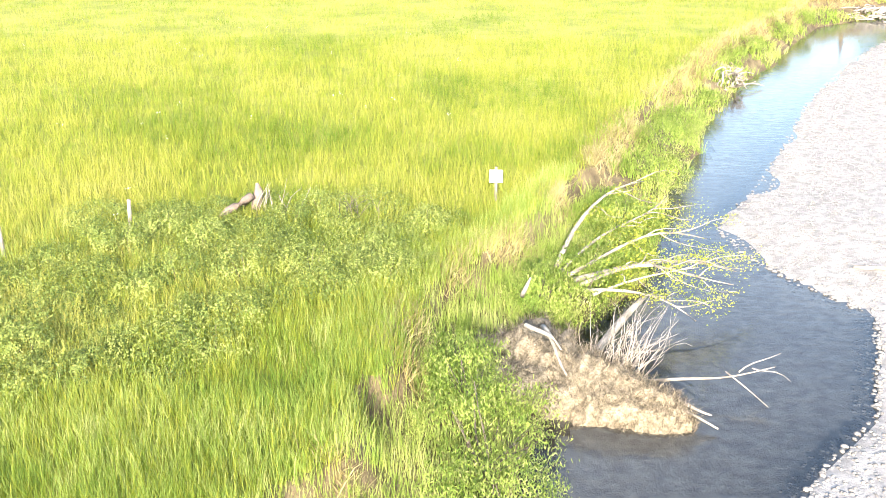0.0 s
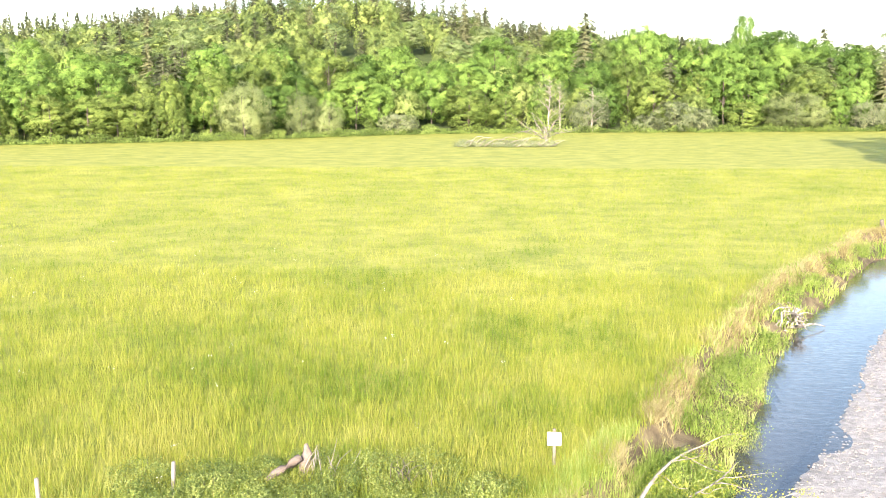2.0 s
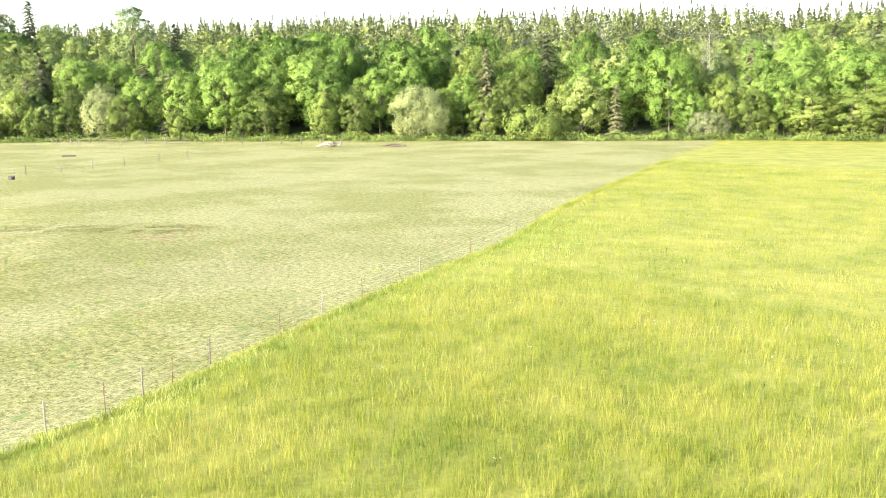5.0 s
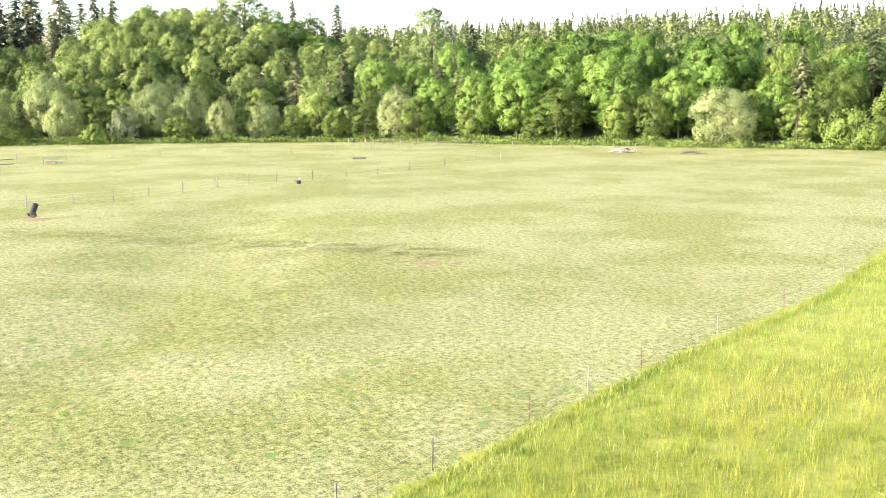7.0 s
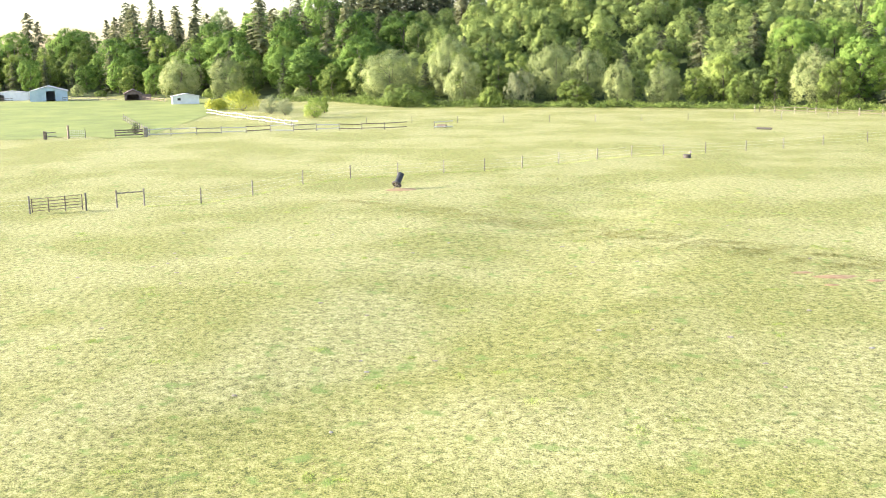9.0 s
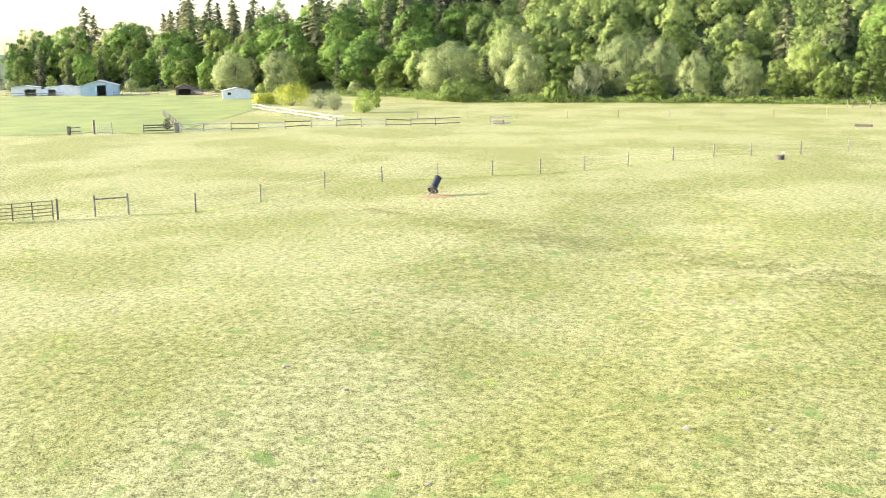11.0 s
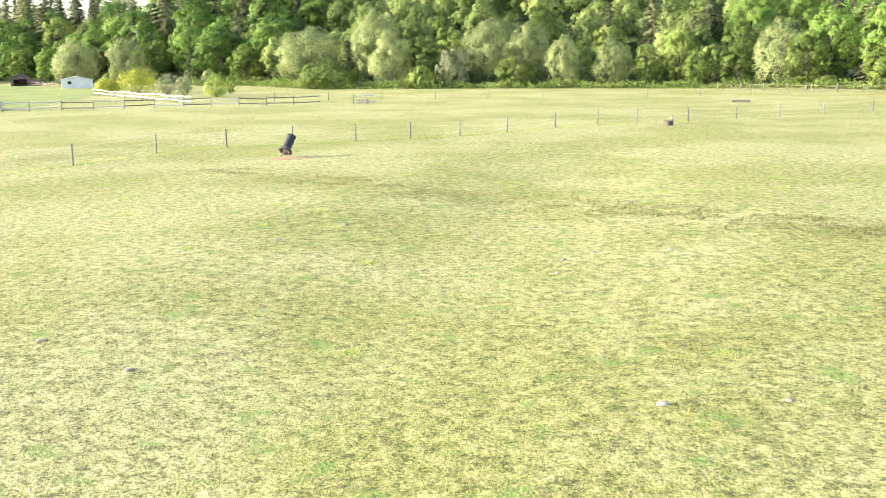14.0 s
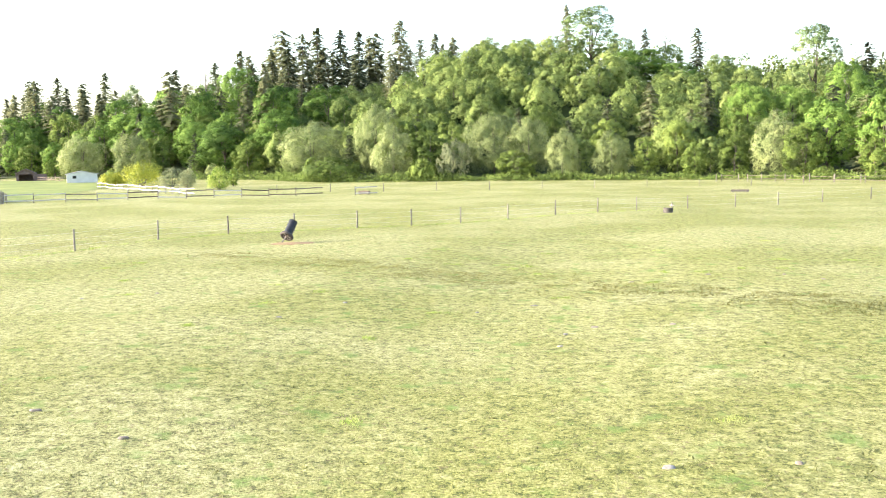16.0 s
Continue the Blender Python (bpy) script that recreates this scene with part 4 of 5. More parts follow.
    d = 2 * (1 - t) * (p1 - p0) + 2 * t * (p2 - p1)
    d /= np.linalg.norm(d)
    s = np.array([-d[1], d[0]])
    wide = 2.7 * (0.35 + 0.65 * step(-0.1, 0.25, t)) * (1 - t) ** 0.75 + 0.25
    high = 0.72 * (1 - t) ** 0.45 * (0.6 + 0.4 * step(0, 0.2, t)) + 0.22
    for j in range(NV):
        a = math.pi * (j / (NV - 1) * 1.24 - 0.12)
        lump = 1 + 0.34 * noise.noise(Vector((i * 0.14, j * 0.20, 1.0))) + 0.22 * noise.noise(Vector((i * 0.45, j * 0.6, 5.0)))
        off = -math.cos(a) * wide * 0.62 * lump
        z = -1.62 + max(-0.1, math.sin(a)) * high * 1.25 * lump + 0.12 * math.sin(a) * (1 - t)
        verts.append((c[0] + s[0] * off, c[1] + s[1] * off, z))
ri = np.arange(NU * NV).reshape(NU, NV)
rq = np.stack([ri[:-1, :-1], ri[:-1, 1:], ri[1:, 1:], ri[1:, :-1]], -1).reshape(-1, 4)
root_mass = tagged(new("root_mass"), "slumped mass of matted straw-coloured roots and turf at the water", "root mass")
put("turf", raw_mesh("turf", verts, rq, M["straw"], True), root_mass)
rv = np.array(verts)
pick = r_.integers(0, len(rv), 9000)
bv, bf = blades(rv[pick] + r_.normal(0, 0.05, (9000, 3)) - [0, 0, 0.03], np.full(9000, 0.20), np.full(9000, 0.013), np.full(9000, 1.8), r_)
tagged(put("root_fibre", raw_mesh("root_fibre", bv, bf, M["straw"]), root_mass, None, "fine dry root fibre"), kind="stuff")
for k, (a, b) in enumerate((((3.6, 20.4, -1.1), (5.0, 19.8, -1.5)), ((3.9, 20.5, -1.2), (4.9, 20.1, -1.35)), ((1.3, 21.9, -0.2), (1.8, 20.3, -0.6)), ((0.9, 21.5, 0.0), (1.7, 21.0, -0.35)), ((0.8, 23.2, 0.0), (1.0, 23.0, 0.55)))):
    bm = bmesh.new()
    tube(bm, *arc(a, b, 0.08, 6, 0.07, 0.02, 90 + k, 0.08), 6, 0.3)
    part("root", bm, M["dead_wood"], root_mass, smooth=True)

# Beaver-gnawed wood pile at the river's bend.
pile = []
for k in range(70):
    c = np.array([27.0, 85.0]) + r_.normal(0, 1, 2) * [1.7, 0.9]
    a = r_.uniform(0, math.pi)
    L = r_.uniform(0.8, 2.2)
    lift = 1.1 * math.exp(-(((c[0] - 27) / 1.9) ** 2 + ((c[1] - 85) / 1.1) ** 2))
    za, zb = -1.5 + lift * r_.uniform(.3, 1), -1.5 + lift * r_.uniform(.2, 1)
    pile.append(arc((c[0] - L / 2 * math.cos(a), c[1] - L / 2 * math.sin(a), za), (c[0] + L / 2 * math.cos(a), c[1] + L / 2 * math.sin(a), zb), 0.03, 4, 0.06, 0.03, 200 + k, 0.1))
stick_thing("driftwood_pile", "heap of bleached driftwood sticks at the river bend", "driftwood", pile, "dead_wood", sides=5, partname="stick")
stick_thing("stranded_trunk", "upright grey stump caught in the driftwood heap", "log", [(bent((25.9, 86.6, -1.2), (26.3, 87.4, 1.6), 5, 0.1, 7), [0.28, 0.26, 0.22, 0.2, 0.17, 0.10]), (bent((25.0, 86.3, -1.0), (24.6, 86.6, 0.7), 4, 0.1, 8), [0.3, 0.26, 0.24, 0.2, 0.16])], "bark", sides=8, partname="trunk")
stick_thing("bleached_log", "long bleached log lying past the driftwood heap", "log", [arc((28.6, 86.0, -1.2), (33.5, 88.5, 0.1), 0.5, 7, 0.22, 0.15, 9, 0.2)], "dead_wood", sides=8, partname="log")
tangle = []
for k in range(34):
    a = (11.6 + r_.uniform(-.9, .7), 56.2 + r_.uniform(-1.2, 1.6), -1.3 + r_.uniform(0, .5))
    tangle.append(arc(a, (a[0] + r_.uniform(-.5, 1.3), a[1] + r_.uniform(-1.1, 1.1), a[2] + r_.uniform(-.2, .8)), .1, 5, r_.uniform(.03, .09), .015, 540 + k, .2))
tangle.append(arc((11.4, 55.5, -1.3), (13.6, 56.9, -1.5), 0.1, 5, 0.06, 0.03, 12))
stick_thing("bank_snag", "bleached root tangle of a snag on the bank", "root tangle", tangle, "dead_wood", sides=5, partname="root")
stick_thing("shore_log", "small pale log lying on the gravel bar", "log", [(bent((10.5, 29.4, -1.42), (12.0, 29.0, -1.36), 4, 0.04, 13), [0.05, 0.07, 0.07, 0.06, 0.03])], "dead_wood", partname="log")

# Stump with torn splinters among the brambles.
stump = tagged(new("tree_stump"), "broken grey stump with a fallen slab in the brambles", "stump")
sz = ground_z(-7.1, 28.6)
bm = bmesh.new()
tube(bm, [(-7.1, 28.6, sz - .1), (-7.08, 28.6, sz + .5), (-7.0, 28.65, sz + .8), (-7.05, 28.7, sz + 1.05)], [0.24, 0.17, 0.13, 0.04], 9, 0.5)
part("stump_wood", bm, M["dark_wood"], stump, smooth=True)
bm = bmesh.new()
tube(bm, bent((-7.15, 28.4, sz + 0.75), (-7.9, 27.6, sz + 0.35), 4, 0.05, 3), [0.12, 0.13, 0.12, 0.1, 0.05], 7, 0.4)
part("slab", bm, M["dark_wood"], stump, smooth=True)
splints = []
for k in range(16):
    a = (-6.6 + r_.uniform(-.5, .6), 28.6 + r_.uniform(-.3, .3), sz + 0.1)
    splints.append(arc(a, (a[0] + r_.uniform(-.5, .7), a[1] + r_.uniform(-.3, .4), sz + r_.uniform(.6, 1.25)), .05, 4, .018, .005, 300 + k, .1))
stick_thing("dead_twigs", "bare dead twigs beside the stump", "brush", splints, "dead_wood", sides=4, partname="twig")
splints = []
for k in range(14):
    a = (-3.9 + r_.uniform(-.6, .6), 28.0 + r_.uniform(-.3, .3), ground_z(-3.9, 28) + .3)
    splints.append(arc(a, (a[0] + r_.uniform(-.6, .6), a[1] + r_.uniform(-.3, .3), a[2] + r_.uniform(.3, .7)), .05, 4, .015, .004, 330 + k, .1))
stick_thing("dead_twigs", "dry brown twigs standing among the brambles", "brush", splints, "bark", sides=4, partname="twig")

# Blank white sign on a post.
sign = tagged(new("field_sign"), "blank white notice board on a pale wooden post", "sign")
gz = ground_z(-0.1, 30.6)
bm = bmesh.new()
box(bm, -0.14, 30.57, gz - .1, -0.05, 30.66, gz + 1.1, 0.008)
part("post", bm, M["post_wood"], sign)
bm = bmesh.new()
box(bm, -0.30, 30.535, gz + 0.62, 0.11, 30.565, gz + 1.02, 0.006)
part("board", bm, M["sign_white"], sign, "plain white board")
bm = bmesh.new()
for dx in (-0.1, -0.09):
    for dz in (0.72, 0.92):
        box(bm, dx - 0.008, 30.525, gz + dz - 0.008, dx + 0.008, 30.536, gz + dz + 0.008)
part("screws", bm, M["steel"], sign)


def post_thing(x, y, h, r, lean, mat, label, group, name="fence_post", square=False):
    z = ground_z(x, y)
    bm = bmesh.new()
    if square:
        box(bm, -r, -r, -0.15, r, r, h, r * 0.2)
    else:
        tube(bm, [(0, 0, -0.15), (0, 0, h * .5), (0, 0, h - 0.02), (0, 0, h)], [r, r * .97, r * .95, r * .8], 8, 0.12)
    me = mesh_of("fence_post", bm, M[mat], False)
    ob = tagged(new(name, me), label, "fence post", group)
    ob.matrix_basis = pose(x, y, z, lean, lean * 0.7, (x * 31) % 90)
    return ob


post_thing(-10.3, 26.9, 1.05, 0.06, 3, "post_wood", "leaning weathered fence post in the brambles", "posts by the brambles")
post_thing(-12.9, 24.7, 1.3, 0.06, -2, "post_wood", "weathered grey fence post in the brambles", "posts by the brambles")

# Steel and fibreglass posts along the mowing line, with two wires.
MOW_POSTS = [(-38.6, 20.6), (-40.3, 26.1), (-41.2, 28.6), (-42.1, 30.5), (-42.6, 32.0), (-44.3, 34.6), (-46.9, 39.8), (-49.4, 44.0), (-51.2, 48.0), (-54.4, 55.0), (-58.2, 63.0), (-63.0, 72.6)]
for k, (x, y) in enumerate(MOW_POSTS):
    if k % 2:
        post_thing(x - .3, y, 1.15, 0.035, 2, "post_wood", "pale grey fence post at the meadow's edge", "posts along the meadow")
    else:
        post_thing(x - .3, y, 1.1, 0.022, -1.5, "rusty", "thin dark steel fence post at the meadow's edge", "posts along the meadow")


def wire(name, spots, heights, label, r=0.006, sag=0.04):
    ob = tagged(new(name), label, "wire", "")
    for h in heights:
        bm = bmesh.new()
        pts = []
        for (xa, ya), (xb, yb) in zip(spots, spots[1:]):
            for t in (0, 0.5):
                x, y = xa + (xb - xa) * t, ya + (yb - ya) * t
                pts.append((x, y, ground_z(x, y) + h - (sag if t else 0)))
        pts.append((*spots[-1], ground_z(*spots[-1]) + h))
        tube(bm, pts, [r] * len(pts), 4)
        part("strand", bm, M["steel"], ob)
    return ob


wire("fence_wire", [(x - .3, y) for x, y in MOW_POSTS], (0.55, 0.95), "thin wire strands along the meadow's edge")

# Wire fence across the pasture.
WIRE_POSTS = [(-111.8, -6.3), (-116.5, 10.2), (-121.4, 14.0), (-129.4, 17.9), (-133.4, 22.5), (-135.6, 27.4), (-137.5, 32.4), (-138.4, 36.9), (-140.7, 41.3), (-144.2, 46.0), (-148.5, 51.3), (-151.5, 56.2), (-152.5, 60.4), (-153.5, 66.0),
              (-156, 72.0), (-159, 78.0), (-163, 85.0), (-167, 93.0), (-172, 101.0), (-177, 109.0)]
for k, (x, y) in enumerate(WIRE_POSTS):
    post_thing(x, y, 1.42, 0.065, (-1.5, 1.2, 0.4)[k % 3], "post_wood", "weathered round wooden fence post in the pasture", "pasture fence posts")
wire("fence_wire", [(-115.8, 5.5)] + WIRE_POSTS[1:], (0.4, 0.8, 1.2), "sagging wire strands of the pasture fence")
wire("fence_wire", [(-111.0, -16.0), WIRE_POSTS[0], (-112.3, -2.8)], (0.4, 0.8, 1.2), "wire strands of the pasture fence beside the gate")

# H-brace: two posts and a top rail.
brace = tagged(new("brace_fence"), "wooden H-brace of two posts and a rail", "fence")
for x, y in ((-114.9, 3.4), (-115.8, 5.5)):
    bm = bmesh.new()
    z = ground_z(x, y)
    tube(bm, [(x, y, z - .1), (x, y, z + 1.5), (x, y, z + 1.55)], [.08, .075, .06], 8, .1)
    part("post", bm, M["post_wood"], brace)
bm = bmesh.new()
tube(bm, [(-114.9, 3.4, z + 1.25), (-115.8, 5.5, z + 1.28)], [.06, .05], 7, .1)
part("rail", bm, M["post_wood"], brace)

# Field gate of steel tubes between two posts.
gate = tagged(new("field_gate"), "old tubular field gate standing closed in the pasture", "gate")
ga, gb = Vector((-112.3, -2.8, ground_z(-112.3, -2.8))), Vector((-113.6, 0.9, ground_z(-113.6, .9)))
for k, h in enumerate((0.25, 0.48, 0.72, 0.98, 1.25)):
    bm = bmesh.new()
    tube(bm, [ga + Vector((0, 0, h)), gb + Vector((0, 0, h + 0.12))], [0.028, 0.028], 6)
    part("bar", bm, M["dark_wood"], gate)
for t in (0, 0.33, 0.66, 1.0):
    bm = bmesh.new()
    c = ga.lerp(gb, t)
    tube(bm, [c + Vector((0, 0, 0.1)), c + Vector((0, 0, 1.3 + .12 * t))], [0.045, 0.045], 6)
    part("upright", bm, M["dark_wood"], gate)
for p in (ga, gb):
    post_thing(p.x - .2, p.y - (.25 if p is ga else -.25), 1.5, 0.08, 1, "post_wood", "stout gate post beside the field gate", "gate posts")


# ---- feeders and troughs ----
def ring(bm, R, r, m, n=28, k=10, squash=1.0):
    rows = []
    for i in range(n):
        a = 2 * math.pi * i / n
        rows.append([bm.verts.new(m @ Vector(((R + r * math.cos(2 * math.pi * j / k)) * math.cos(a), (R + r * math.cos(2 * math.pi * j / k)) * math.sin(a), r * squash * math.sin(2 * math.pi * j / k)))) for j in range(k)])
    for i in range(n):
        for j in range(k):
            bm.faces.new((rows[i][j], rows[(i + 1) % n][j], rows[(i + 1) % n][(j + 1) % k], rows[i][(j + 1) % k]))


feeder = tagged(new("mineral_feeder"), "tilted black barrel feeder standing on an old tyre", "feeder")
feeder.matrix_basis = Matrix.Translation((-124.1, 27.25, ground_z(-124.1, 27.25) + 0.50)) @ Vector((-0.58, 0.36, 0.73)).to_track_quat("Z", "Y").to_matrix().to_4x4()
bm = bmesh.new()
ring(bm, 0.37, 0.11, Matrix.Translation((0, 0, 0.0)))
part("tyre", bm, M["rubber"], feeder, "worn brown-grey tyre", True)
bm = bmesh.new()
tube(bm, [(0, 0, 0.02), (0, 0, 0.12), (0, 0, 0.16), (0, 0, 1.15), (0, 0, 1.20)], [0.24, 0.27, 0.29, 0.29, 0.26], 24)
part("barrel", bm, M["black_plastic"], feeder, "black plastic barrel")
for h in (0.42, 0.85):
    bm = bmesh.new()
    ring(bm, 0.293, 0.016, Matrix.Translation((0, 0, h)), 24, 6)
    part("hoop", bm, M["black_plastic"], feeder)
bm = bmesh.new()
tube(bm, [(0, 0, 1.205), (0, 0, 1.23), (0, 0, 1.24)], [0.30, 0.30, 0.27], 24)
part("lid", bm, M["black_plastic"], feeder)
bm = bmesh.new()
for k in range(5):
    a = 2 * math.pi * k / 5
    tube(bm, [(0, 0, -0.02), (.34 * math.cos(a), .34 * math.sin(a), -0.02)], [.03, .03], 5)
part("wheel_spokes", bm, M["steel"], feeder)
bm = bmesh.new()
tube(bm, [(0.05, 0.1, -0.62), (0.0, 0.0, -0.02)], [0.05, 0.05], 8)
part("stake", bm, M["post_wood"], feeder)

tank = tagged(new("water_tank"), "small grey water tank with a hydrant post", "water tank")
tank.matrix_basis = pose(-148.4, 62.2, ground_z(-148.4, 62.2), 0, 0, 20) @ Matrix.Scale(0.8, 4)
bm = bmesh.new()
tube(bm, [(0, 0, 0), (0, 0, .5), (0, 0, .55)], [0.55, 0.58, 0.56], 20)
part("tub", bm, M["rubber"], tank)
bm = bmesh.new()
box(bm, -.06, .5, 0, .06, .62, 1.15, .01)
part("post", bm, M["post_wood"], tank)
bm = bmesh.new()
box(bm, -.45, .48, .78, .45, .58, .9, .01)
part("rail", bm, M["post_wood"], tank)


def long_trough(x, y, L, rz, mat, label):
    ob = tagged(new("feed_trough"), label, "trough", "feed troughs")
    ob.matrix_basis = pose(x, y, ground_z(x, y), 0, 0, rz)
    bm = bmesh.new()
    for s in (-1, 1):
        box(bm, -L / 2, s * .36 - .03, .15, L / 2, s * .36 + .03, .6, .01)
        box(bm, s * (L / 2 - .03) - .03, -.33, .15, s * (L / 2 - .03) + .03, .33, .6, .01)
    box(bm, -L / 2 + .06, -.33, .15, L / 2 - .06, .33, .2)
    part("bin", bm, M[mat], ob)
    for sx in (-.4, .4):
        for sy in (-.3, .3):
            bm = bmesh.new()
            box(bm, sx * L - .05, sy - .05, -.05, sx * L + .05, sy + .05, .15)
            part("leg", bm, M[mat], ob)
    return ob


long_trough(-191.6, 87.4, 2.4, 62, "rubber", "long dark feed trough standing in the pasture").scale.z = 0.6


# ---- rail fences and corral ----
def rail_panel(a, b, hs, mat, group, label, post_r=0.07, ph=1.35, rail_h=0.14, dips=(0, 0)):
    """One panel: a post at a and rails to b."""
    ob = tagged(new("rail_fence_panel"), label, "fence", group)
    za, zb = ground_z(*a), ground_z(*b)
    bm = bmesh.new()
    tube(bm, [(*a, za - .15), (*a, za + ph), (*a, za + ph + .03)], [post_r, post_r * .95, post_r * .7], 8, .1)
    part("post", bm, M["post_wood"], ob)
    L = math.dist(a, b)
    ang = math.atan2(b[1] - a[1], b[0] - a[0])
    for k, h in enumerate(hs):
        bm = bmesh.new()
        box(bm, 0, -.025, -rail_h / 2, L, .025, rail_h / 2, .006)
        tilt = math.atan2(zb - za + dips[k % 2], L)
        bmesh.ops.transform(bm, verts=bm.verts, matrix=Matrix.Translation((*a, za + h)) @ Matrix.Rotation(ang, 4, "Z") @ Matrix.Rotation(-tilt, 4, "Y") @ Matrix.Translation((0, -.09, 0)))
        part("rail", bm, M[mat], ob)
    return ob


def rail_run(spots, hs, mats, group, label, **kw):
    for k, (a, b) in enumerate(zip(spots, spots[1:])):
        rail_panel(a, b, hs, mats[k % len(mats)], group, label, dips=(0.12 * math.sin(k * 2.1), 0.18 * math.sin(k * 1.3 + 1)), **kw)


def spaced(a, b, n):
    return [(a[0] + (b[0] - a[0]) * k / n, a[1] + (b[1] - a[1]) * k / n) for k in range(n + 1)]


front = spaced((-197.6, -13.6), (-203.6, 6.1), 5)[:-1] + spaced((-203.6, 6.1), (-205.8, 29.4), 6)
rail_run(front, (0.35, 1.1), ("white_paint", "white_paint", "post_wood", "white_paint", "dark_wood", "white_paint", "post_wood", "white_paint", "dark_wood", "dark_wood", "post_wood"), "corral panels", "weathered rail fence panel with sagging boards", rail_h=0.14)
rail_run([(-206.4, 34.2), (-207.5, 37.5)], (0.3, 1.1), ("white_paint",), "corral panels", "short rail panel beside the trough", rail_h=0.15)
rail_run(spaced((-196.6, -18.2), (-197.6, -13.9), 1), (0.35, 0.75, 1.15), ("dark_wood",), "corral panels", "dark boarded gate panel of the corral", rail_h=0.20)
rail_run(spaced((-263, -15), (-213.5, 10.0), 16), (0.45, 1.05), ("white_paint",), "white paddock fence", "white painted paddock fence panel with two boards", rail_h=0.13)
rail_run(spaced((-198.2, -13.0), (-247, -30), 13), (0.4, 0.95), ("post_wood",), "paddock fence", "thin grey paddock fence panel", rail_h=0.09)
post_thing(-197.3, -13.4, 1.5, 0.30, 0, "post_wood", "thick pale gate post block at the corral", "corral posts", square=True)
long_trough(-207.8, 35.6, 1.6, 70, "dark_wood", "small dark feed trough beside the corral")
rail_run([(-194.4, -28.9), (-194.9, -27.0)], (0.5, 1.0), ("post_wood",), "corral posts", "corner brace of the wire gate")
for x, y, h, r in ((-194.3, -28.6, 1.3, .22), (-196.0, -25.5, 2.1, .14), (-196.4, -22.9, 1.7, .05)):
    post_thing(x, y, h, r, 0, "dark_wood" if r > .1 else "post_wood", "heavy wooden post of the wire gate", "corral posts", square=r > .1)
mesh_gate = tagged(new("wire_gate"), "pale welded wire gate panel", "gate")
for k in range(5):
    bm = bmesh.new()
    tube(bm, [(-196.0, -25.4, .2 + .28 * k), (-196.4, -23.0, .2 + .28 * k)], [.02, .02], 5)
    part("bar", bm, M["steel"], mesh_gate)
for k in range(9):
    bm = bmesh.new()
    x, y = -196.0 - .4 * k / 8, -25.4 + 2.4 * k / 8
    tube(bm, [(x, y, .05), (x, y, 1.35)], [.014, .014], 5)
    part("upright", bm, M["steel"], mesh_gate)
# Posts at the far side of the pasture and along the wood.
for k, (x, y) in enumerate(spaced((-222, 22), (-215, 108), 10)):
    post_thing(x, y, 1.35, 0.06, 1.0, "post_wood", "weathered fence post at the far side of the pasture", "far pasture posts")
for k, (x, y) in enumerate(spaced((-243, 106), (-192, 150), 15)):
    post_thing(x + 3, y - 3, 1.5, 0.09, 1.0, "post_wood", "grey fence post along the wood's edge", "wood edge posts")
rail_run(spaced((-240, 104), (-214, 124), 6), (0.5, 1.1), ("bark",), "wood edge fence", "old rail fence panel along the wood", rail_h=0.08)
stick_thing("log_heap", "bleached logs heaped at the wood's edge", "log heap",
            [arc((-184.6 + k * .3, 137.4 + k * .5, .15 + .2 * (k % 3)), (-182.2 + k * .2, 139.6 + k * .2, .3 + .3 * (k % 3)), .12, 5, .20, .12, 500 + k, .3) for k in range(8)], "dead_wood", sides=8, partname="log")
stick_thing("log_heap", "brown logs lying at the wood's edge", "log heap",
            [arc((-174.6 + k * .4, 147 + k * .4, .12), (-172.0 + k * .5, 149.4 + k * .3, .2), .08, 5, .16, .10, 520 + k, .2) for k in range(4)], "bark", sides=8, partname="log")


# ---- farm buildings ----
def gable(bm, w, d, h, rise, over=0.35, thick=0.12):
    """A gable roof with its ridge along y."""
    for s in (-1, 1):
        a, b = (s * (w / 2 + over), h - rise * over / (w / 2)), (0, h + rise)
        vs = [bm.verts.new((x, y, z + t)) for y in (-d / 2 - over, d / 2 + over) for (x, z) in (a, b) for t in (0.0, thick)]
        for q in ((0, 1, 3, 2), (4, 6, 7, 5), (0, 4, 5, 1), (2, 3, 7, 6), (0, 2, 6, 4), (1, 5, 7, 3)):
            bm.faces.new([vs[i] for i in q])


def shed(x, y, rz, w, d, h, rise, wall, roof, label, door=None, window=(), name="shed", lean=0):
    """Walls as four slabs with a doorway cut through the front, a gable roof, a door leaf."""
    ob = tagged(new(name), label, "shed" if name != "barn" else "barn", "farm buildings")
    ob.matrix_basis = pose(x, y, ground_z(x, y), 0, 0, rz)
    t = 0.14
    for s in (-1, 1):
        bm = bmesh.new()
        box(bm, s * (w / 2 - t / 2) - t / 2, -d / 2, -.2, s * (w / 2 - t / 2) + t / 2, d / 2, h)
        part("wall", bm, M[wall], ob)
    for s in (-1, 1):
        bm = bmesh.new()
        if s == -1 and door:
            dx, dw, dh = door
            box(bm, -w / 2 + t, -d / 2, -.2, dx - dw / 2, -d / 2 + t, h)
            box(bm, dx + dw / 2, -d / 2, -.2, w / 2 - t, -d / 2 + t, h)
            box(bm, dx - dw / 2, -d / 2, dh, dx + dw / 2, -d / 2 + t, h)
        else:
            box(bm, -w / 2 + t, s * (d / 2 - t / 2) - t / 2, -.2, w / 2 - t, s * (d / 2 - t / 2) + t / 2, h)
